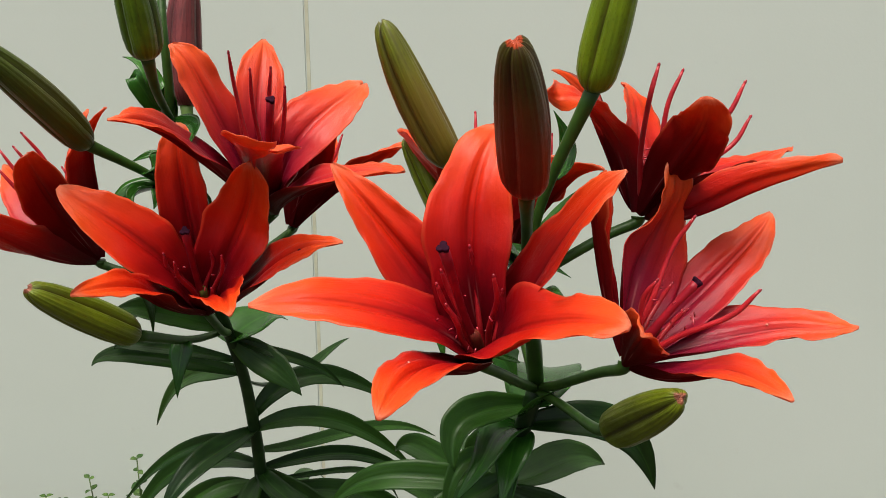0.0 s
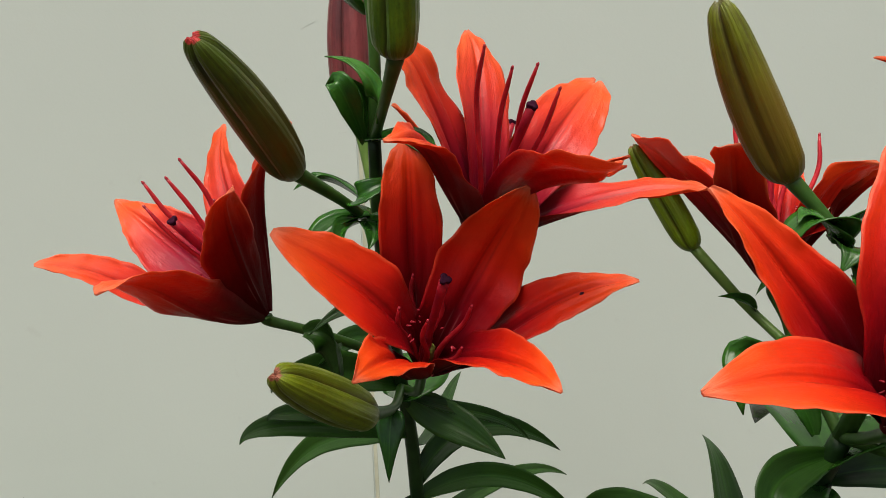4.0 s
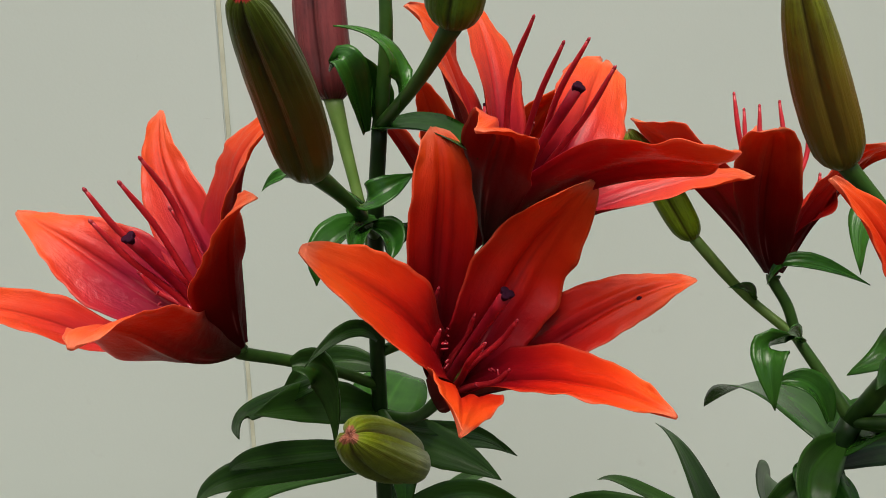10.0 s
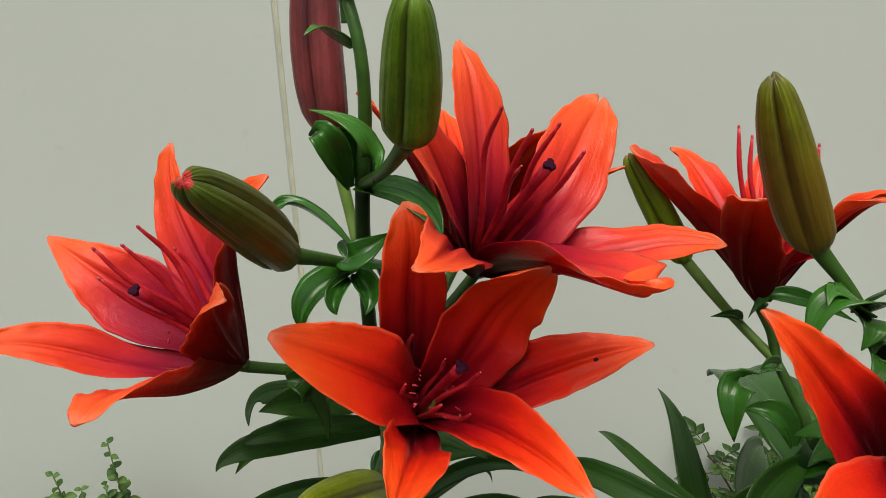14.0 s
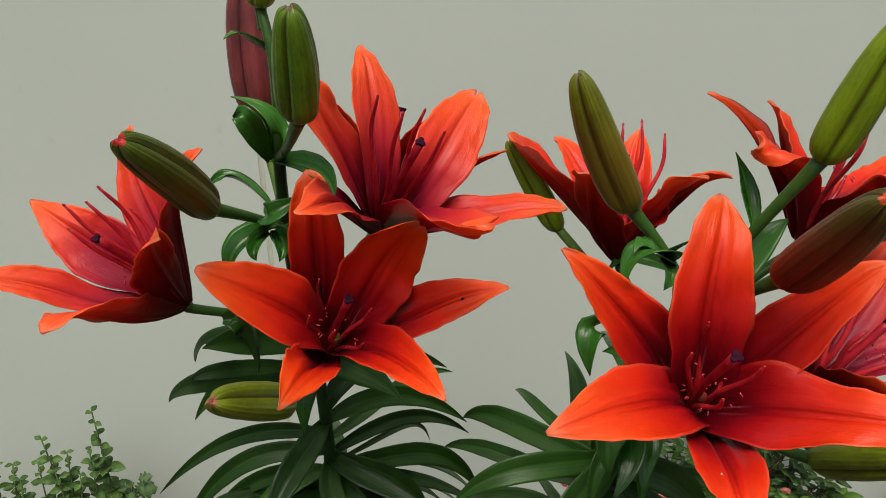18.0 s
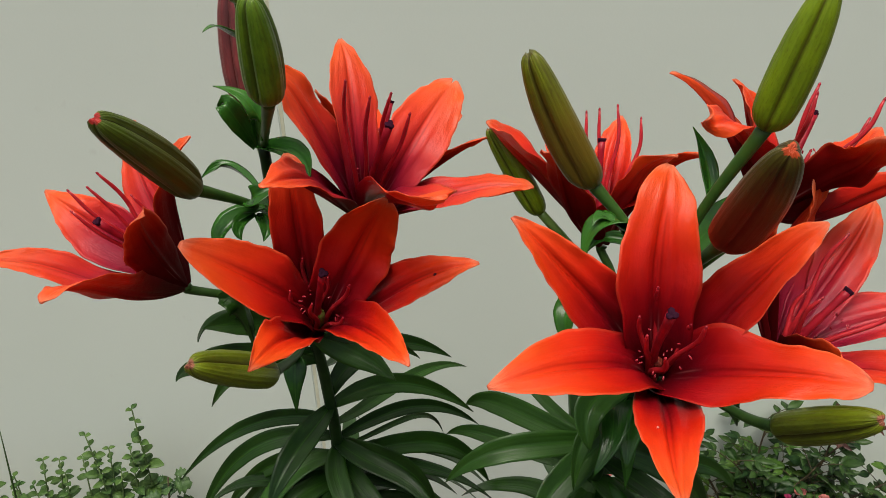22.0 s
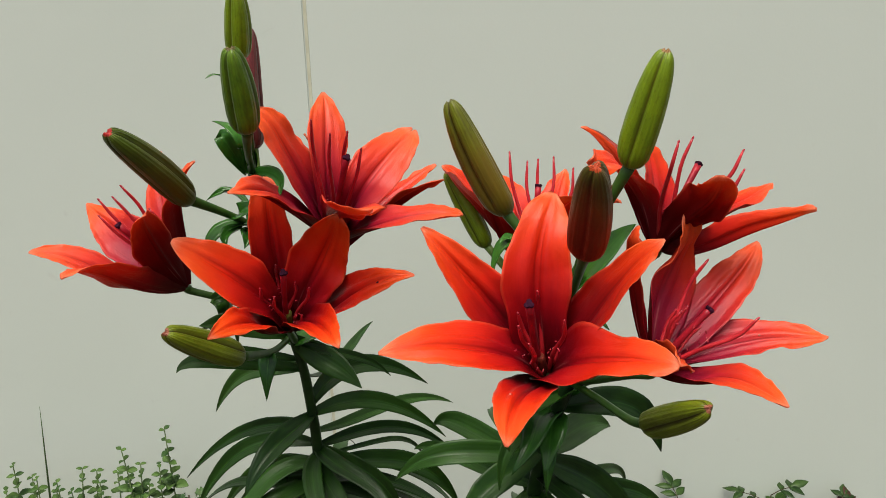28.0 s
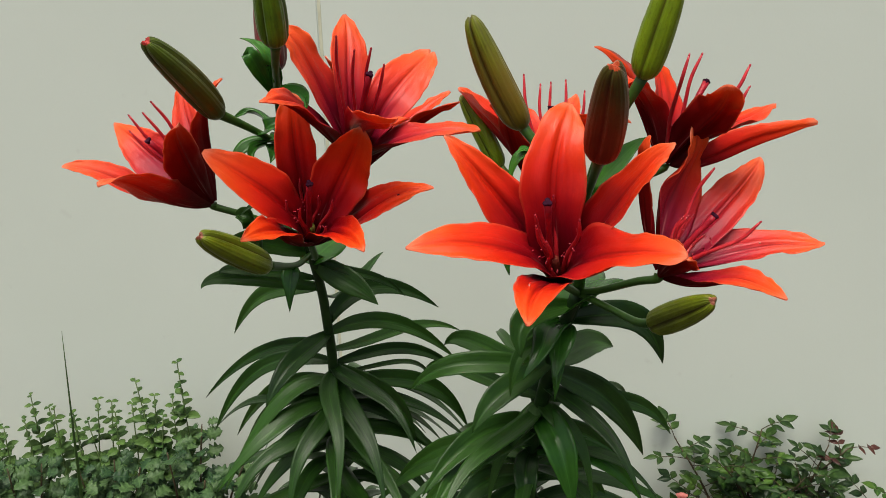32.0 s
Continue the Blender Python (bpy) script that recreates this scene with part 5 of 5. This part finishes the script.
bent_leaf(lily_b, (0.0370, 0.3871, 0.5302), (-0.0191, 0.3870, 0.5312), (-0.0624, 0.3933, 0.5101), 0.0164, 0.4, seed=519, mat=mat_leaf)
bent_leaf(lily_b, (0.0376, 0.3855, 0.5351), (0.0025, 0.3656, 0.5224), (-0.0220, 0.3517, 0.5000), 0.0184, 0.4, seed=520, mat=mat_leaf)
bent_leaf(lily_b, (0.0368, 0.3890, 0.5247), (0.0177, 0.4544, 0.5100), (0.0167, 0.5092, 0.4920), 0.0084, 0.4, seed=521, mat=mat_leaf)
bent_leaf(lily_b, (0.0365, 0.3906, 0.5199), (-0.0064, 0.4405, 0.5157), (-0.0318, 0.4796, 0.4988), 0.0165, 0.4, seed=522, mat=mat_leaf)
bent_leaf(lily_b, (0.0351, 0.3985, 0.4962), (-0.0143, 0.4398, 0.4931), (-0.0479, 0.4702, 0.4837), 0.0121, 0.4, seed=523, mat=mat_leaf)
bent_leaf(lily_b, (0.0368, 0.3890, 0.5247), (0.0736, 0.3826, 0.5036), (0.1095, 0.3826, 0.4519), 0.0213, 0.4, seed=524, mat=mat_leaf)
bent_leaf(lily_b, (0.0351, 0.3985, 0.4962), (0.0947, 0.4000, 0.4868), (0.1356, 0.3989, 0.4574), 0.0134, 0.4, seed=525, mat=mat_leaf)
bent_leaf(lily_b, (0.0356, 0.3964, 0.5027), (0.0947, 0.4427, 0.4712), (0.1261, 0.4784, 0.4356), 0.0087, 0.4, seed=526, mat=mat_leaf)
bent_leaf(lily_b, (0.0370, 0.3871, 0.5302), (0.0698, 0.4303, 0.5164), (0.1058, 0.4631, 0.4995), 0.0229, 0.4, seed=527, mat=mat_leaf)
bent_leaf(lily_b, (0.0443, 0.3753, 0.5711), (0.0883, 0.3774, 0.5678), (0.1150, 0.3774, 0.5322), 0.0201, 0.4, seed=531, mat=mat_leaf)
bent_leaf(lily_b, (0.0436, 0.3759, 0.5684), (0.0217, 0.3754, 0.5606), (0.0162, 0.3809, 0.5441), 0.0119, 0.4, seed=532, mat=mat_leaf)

# small specks on three petals: a dark one and two drops with the glint painted pale
def speck(plant, flower_no, petal_no, near, radius, mat, label):
    bearer = [o for o in plant.children if o.name.startswith("flower")][flower_no]
    blade = [o for o in bearer.children if o.name.startswith("petal")][petal_no]
    hit, at, n, _ = blade.closest_point_on_mesh(near)
    if hit:
        sv, sf = tube_data([at - n * 0.0006, at, at + n * 0.0006], [radius * 0.4, radius, radius * 0.4], 5, 8)
        mesh_object("speck", sv, sf, mat, bearer, label=label)


mat_drop_glint = plain("drop_glint_pale", (0.56, 0.17, 0.12), 0.15, (0.48, 0.12, 0.09), shine=0.5)
speck(lily_a, 0, 3, (-0.068, 0.366, 0.668), 0.0010, mat_stigma, "tiny dark speck on the petal")
speck(lily_b, 1, 2, (0.1353, 0.3058, 0.6500), 0.0007, mat_drop_glint, "tiny drop on the petal, its glint painted pale")
speck(lily_b, 0, 5, (-0.0074, 0.2439, 0.6576), 0.0006, mat_drop_glint, "tiny drop on the petal, its glint painted pale")

# ---- low plants along the wall ----
def small_leaf_mesh(name, mat, outline, fold=0.25, droop=0.15, rows=7):
    """A leaf one unit long from the origin along x, half-widths given along it, with thickness."""
    verts, uvs, faces = [], [], []
    for lay in (0, 1):
        for i in range(rows):
            s = i / (rows - 1)
            w = np.interp(s, np.linspace(0, 1, len(outline)), outline)
            for v in (-1, 0, 1):
                z = fold * w * abs(v) - droop * s * s + 0.02 * math.sin(7 * s + v) - 0.018 * lay
                verts.append((s, v * w, z))
                uvs.append((0.5 + v * 0.5, s))
    m = rows * 3
    for i in range(rows - 1):
        for k in range(2):
            a = i * 3 + k
            faces.append((a, a + 3, a + 4, a + 1))
            faces.append((m + a, m + a + 1, m + a + 4, m + a + 3))
    for k in (0, 2):
        for i in range(rows - 1):
            a = i * 3 + k
            faces.append((a, a + 3, m + a + 3, m + a) if k else (a, m + a, m + a + 3, a + 3))
    me = bpy.data.meshes.new(name)
    me.from_pydata(verts, [], faces)
    me.materials.append(mat)
    layer = me.uv_layers.new(name="uv")
    idx = np.empty(len(me.loops), dtype=np.int32)
    me.loops.foreach_get("vertex_index", idx)
    layer.data.foreach_set("uv", np.asarray(uvs, dtype=np.float32)[idx].ravel())
    me.polygons.foreach_set("use_smooth", [True] * len(me.polygons))
    return me


def place_leaf(mesh, parent, at, heading, up, size, name="leaf"):
    """A leaf of shared mesh at a place, with its length along heading."""
    x = Vector(heading).normalized()
    z = Vector(up)
    z = (z - x * z.dot(x)).normalized()
    y = z.cross(x)
    m = Matrix((x, y, z)).transposed().to_4x4()
    m.translation = Vector(at)
    ob = new(name, mesh)
    ob.parent = parent
    ob.matrix_parent_inverse = parent.matrix_world.inverted()
    ob.matrix_basis = m @ Matrix.Diagonal((size, size, size, 1))
    return ob


herb_leaves = [small_leaf_mesh("herb_leaf", mat_herb, o, f) for o, f in (([.06, .30, .38, .34, .22, .03], .3), ([.06, .26, .40, .38, .24, .03], .15), ([.05, .24, .33, .30, .20, .02], .45))]
rose_leaves = [small_leaf_mesh("rose_leaf", mat_rose_leaf, o, f, d) for o, f, d in (([.04, .17, .25, .22, .12, .01], .3, .15), ([.04, .16, .22, .20, .11, .01], .15, .25), ([.04, .19, .27, .23, .12, .01], .4, .1))]
young_leaves = [small_leaf_mesh("rose_leaf", mat_rose_young, o, f, d) for o, f, d in (([.04, .18, .27, .25, .14, .01], .3, .2), ([.04, .17, .24, .22, .12, .01], .2, .3))]
bronze_leaves = [small_leaf_mesh("bronze_leaf", mat_bronze_leaf, [.05, .20, .27, .22, .12, .01], .5, .3)]
bright_leaves = [small_leaf_mesh("bright_leaf", mat_bright, [.02, .06, .085, .11, .105, .12, .105, .11, .085, .08, .05, .03, .0], .3, .18, 13)]
lobed_leaves = [small_leaf_mesh("lobed_leaf", mat_lobed, o, f, d, 15) for o, f, d in (([.03, .04, .10, .34, .40, .30, .22, .40, .46, .34, .22, .28, .26, .14, .0], .25, .2), ([.03, .04, .16, .38, .36, .22, .26, .44, .42, .26, .24, .30, .22, .10, .0], .1, .3), ([.03, .05, .08, .28, .38, .34, .20, .34, .48, .40, .24, .22, .28, .18, .0], .35, .1))]


def herb_sprig(top, foot, seed, pairs=9, size=0.0175):
    rnd = random.Random(seed)
    ob = tagged(empty("herb_sprig", foot), "upright herb sprig with small paired oval green leaves", "herb", "herbs by the wall")
    foot, top = np.array(foot, float), np.array(top, float)
    mid = foot * 0.5 + top * 0.5 + np.array([rnd.uniform(-.012, .012), rnd.uniform(-.01, .01), 0])
    path = glide([foot, mid, top], 24)
    tube("stem", [foot, mid, top], [0.0014, 0.0012, 0.0007], mat_herb_stem, ob, 14, 6)
    ln = np.linalg.norm(top - foot)
    turn = rnd.uniform(0, 3)
    for k in range(pairs):
        back = 0.004 + k * 0.0140 * rnd.uniform(0.9, 1.1)
        if back > ln * 0.92:
            break
        p = path[int(round((1 - back / ln) * 23))]
        turn += math.pi / 2 + rnd.uniform(-0.3, 0.3)
        sz = size * min(1.25, 0.42 + 0.14 * k) * rnd.uniform(0.85, 1.15)
        for side in (0, math.pi):
            a = turn + side
            place_leaf(rnd.choice(herb_leaves), ob, p, (math.cos(a), math.sin(a), rnd.uniform(0.0, 0.5)), (rnd.uniform(-.3, .3), -0.3, 1), sz)
        if k > 1 and rnd.random() < 0.6:
            a = turn + 1.5
            place_leaf(rnd.choice(herb_leaves), ob, p, (math.cos(a), math.sin(a), 0.8), (0, -0.3, 1), sz * 0.5)
    return ob


HERBS = [((-.346, .790, .322), 9), ((-.397, .780, .303), 9), ((-.442, .770, .286), 8), ((-.521, .770, .296), 9), ((-.492, .760, .282), 8), ((-.420, .760, .272), 8), ((-.467, .750, .272), 8), ((-.545, .740, .270), 8),
         ((-.375, .775, .285), 8), ((-.600, .760, .290), 8), ((-.570, .770, .280), 8), ((-.410, .790, .265), 7), ((-.480, .780, .262), 7), ((-.365, .765, .262), 7), ((-.645, .770, .285), 8),
         ((-.390, .770, .268), 7), ((-.430, .780, .276), 7), ((-.455, .760, .262), 7), ((-.505, .775, .275), 7), ((-.530, .760, .268), 7), ((-.560, .755, .262), 7), ((-.355, .780, .280), 7), ((-.585, .765, .270), 7)]
for i, (top, pairs) in enumerate(HERBS):
    herb_sprig(top, (top[0] + 0.02 * math.sin(i * 2.3), top[1] - 0.02, -0.03), i + 5, pairs + 6)


def lobed_plant(foot, tops, seed, count):
    rnd = random.Random(seed)
    ob = tagged(empty("leafy_plant", foot), "bushy plant with lobed grey-green leaves", "plant", "leafy plants by the wall")
    foot = np.array(foot, float)
    for top in tops:
        top = np.array(top, float)
        mid = foot * 0.4 + top * 0.6 + np.array([0, 0, 0.03])
        path = glide([foot, mid, top], 20)
        tube("stem", [foot, mid, top], [0.0018, 0.0014, 0.0009], mat_twig, ob, 10, 6)
        for k in range(count):
            f = 1 - (k / count) * 0.55
            p = path[int(f * 19)]
            a = k * 2.4 + rnd.uniform(-0.4, 0.4)
            d = np.array([math.cos(a), math.sin(a), rnd.uniform(-0.1, 0.6)])
            sz = rnd.uniform(0.015, 0.025) * (0.65 if k < 2 else 1)
            q = p + d * 0.008
            place_leaf(rnd.choice(lobed_leaves), ob, q, d, (rnd.uniform(-.5, .5), rnd.uniform(-1.6, -.3), 1), sz)
    return ob


lobed_plant((-.33, .69, -.03), [(-.312, .740, .262), (-.262, .715, .218), (-.345, .700, .252), (-.300, .680, .225), (-.235, .700, .170)], 1, 30)
lobed_plant((-.42, .68, -.03), [(-.407, .700, .245), (-.375, .690, .240), (-.445, .690, .240), (-.400, .660, .215)], 2, 30)
lobed_plant((-.52, .69, -.03), [(-.490, .700, .245), (-.530, .700, .240), (-.560, .690, .235), (-.510, .660, .210)], 3, 30)
lobed_plant((-.27, .66, -.03), [(-.280, .660, .185), (-.230, .670, .150), (-.310, .640, .180)], 4, 27)
lobed_plant((-.62, .70, -.03), [(-.610, .710, .240), (-.650, .700, .230), (-.590, .680, .220)], 5, 27)

# one tall blade of grass
grass = tagged(empty("grass_blade", (-.428, .600, -.03)), "single upright dark green grass blade", "grass")
leaf(grass, (-.428, .600, -.03), (-.390, .600, .466), 0.007, 0.0, 40, 3, mat_herb, hook=0.0)


def rose_bush(foot, canes, seed, blooms):
    rnd = random.Random(seed)
    ob = tagged(empty("rose_bush", foot), "small miniature rose bush with glossy leaflets and coral blooms", "rose bush")
    foot = np.array(foot, float)
    for c, top in enumerate(canes):
        top = np.array(top, float) - np.array([0, 0.015, 0.014])
        mid = foot * 0.45 + top * 0.55 + np.array([rnd.uniform(-.02, .02), rnd.uniform(-.01, .01), 0.03])
        path = glide([foot, mid, top], 30)
        young = 0.12 if top[2] > 0.17 else 0.55
        tube("cane", [foot, mid, top], [0.0020, 0.0015, 0.0008], mat_twig, ob, 14, 6)
        for k in range(11):
            f = 1.0 - k * 0.062
            p = path[int(f * 29)]
            a = k * 2.4 + c + rnd.uniform(-0.4, 0.4)
            d = unit(np.array([math.cos(a), math.sin(a) * 0.7, rnd.uniform(0.0, 0.7)]))
            ln = rnd.uniform(0.024, 0.038)
            tip = p + d * ln
            tube("leaf_stalk", [p, p + d * ln * 0.5 + np.array([0, 0, .002]), tip], [0.0006, 0.0005], mat_twig, ob, 4, 5)
            side = unit(np.cross(d, (0, 0, 1)))
            kinds = bronze_leaves if (k < 3 and c == 12) else young_leaves if rnd.random() < young else rose_leaves
            sz = rnd.uniform(0.015, 0.023) * (0.7 if kinds is bronze_leaves else 1.0)
            upv = (rnd.uniform(-.3, .3), rnd.uniform(-.8, -.1), 1)
            place_leaf(rnd.choice(kinds), ob, tip, d, upv, sz * 1.1, "leaflet")
            for f2 in (0.5, 0.92):
                for sg in (-1, 1):
                    place_leaf(rnd.choice(kinds), ob, p + d * ln * f2, d * 0.5 + side * sg, upv, sz * (0.75 + 0.2 * f2), "leaflet")
    tube("cane", [foot, (.26, .66, .16), (.127, .622, .284)], [0.0020, 0.0015, 0.0009], mat_twig, ob, 14, 6)
    for at, kind, size in blooms:
        at = np.array(at)
        me = bpy.data.meshes.new("bloom")
        verts, faces = [], []
        for ring, (n, r, h) in enumerate(((5, 1.0, 0.1), (5, 0.75, 0.35), (4, 0.45, 0.55))):
            for i in range(n):
                a = 2 * math.pi * i / n + ring * 0.6
                d = np.array([math.cos(a), math.sin(a) * 0.8 - 0.2, h])
                s = np.array([-math.sin(a), math.cos(a), 0])
                b = len(verts)
                for u, w in ((0.1, .1), (0.5, .42), (0.85, .38), (1.0, .15)):
                    for sg in (-1, 0, 1):
                        verts.append(at + size * 0.75 * r * (d * u + s * sg * w + np.array([0, 0, 0.18 * u * u + 0.12 * abs(sg)])))
                for q in range(3):
                    for z in range(2):
                        faces.append((b + q * 3 + z, b + q * 3 + z + 1, b + q * 3 + z + 4, b + q * 3 + z + 3))
        mesh_object("bloom", verts, faces, mat_small_petal if kind == 0 else mat_small_magenta, ob)
    return ob


rose_bush((.40, .70, -.03), [(.395, .745, .236), (.469, .715, .228), (.283, .750, .226), (.553, .690, .160), (.570, .660, .088), (.430, .690, .200), (.340, .720, .200), (.500, .680, .140), (.300, .720, .160), (.380, .670, .150), (.450, .650, .110), (.330, .670, .110), (.494, .712, .224), (.360, .740, .180), (.415, .730, .180), (.250, .710, .120), (.400, .640, .080), (.350, .690, .150), (.440, .700, .165), (.480, .690, .125), (.300, .680, .095), (.405, .680, .120), (.530, .670, .105)], 21,
          [((.270, .665, .176), 0, .010), ((.287, .660, .170), 1, .006), ((.405, .665, .160), 0, .011), ((.388, .662, .160), 1, .006), ((.340, .665, .150), 0, .007), ((.127, .620, .286), 0, .014), ((.137, .618, .280), 0, .010), ((.120, .616, .276), 0, .011), ((.440, .665, .144), 0, .009), ((.495, .645, .085), 1, .007), ((.360, .650, .120), 0, .009), ((.270, .680, .090), 1, .007)])

# a bright leafy shoot further along the wall
shoot = tagged(empty("leafy_shoot", (.700, .640, -.03)), "young plant with bright green toothed pointed leaves", "plant")
tube("stem", [(.700, .640, -.03), (.698, .642, .08), (.695, .645, .20)], [.0028, .0024, .0016], mat_herb_stem, shoot, 10, 8)
for i, (z, tip, sz) in enumerate([(.135, (.613, .640, .173), .085), (.120, (.588, .620, .140), .11), (.100, (.580, .600, .112), .12), (.180, (.655, .660, .200), .06), (.170, (.770, .640, .21), .09), (.130, (.760, .600, .16), .10), (.195, (.690, .600, .22), .07), (.09, (.70, .56, .10), .09)]):
    f = (.697, .643, z)
    d = Vector(tip) - Vector(f)
    place_leaf(bright_leaves[0], shoot, f, d + Vector((0, 0, 0.15 * d.length)), (0.0, -0.5, 1), d.length * 1.02)

# faint scuffs on the wall paint
for u, z, ln, tilt in ((-.042, .784, .016, 25), (-.066, .735, .004, 70), (-.016, .685, .007, 5), (-.088, .598, .003, 10), (-.110, .302, .003, 60), (-.171, .234, .004, -60)):
    bm = bmesh.new()
    bmesh.ops.create_cube(bm, size=1)
    c, s = math.cos(radians(tilt)), math.sin(radians(tilt))
    for v in bm.verts:
        a, b = v.co.x * ln, v.co.z * 0.0011 * (1 - 1.4 * abs(v.co.x))
        v.co = wall_place(u + a * c - b * s, 0.00005 + (v.co.y + 0.5) * 0.0001, z + a * s + b * c)
    part("scuff", bm, mat_scuff, wall)
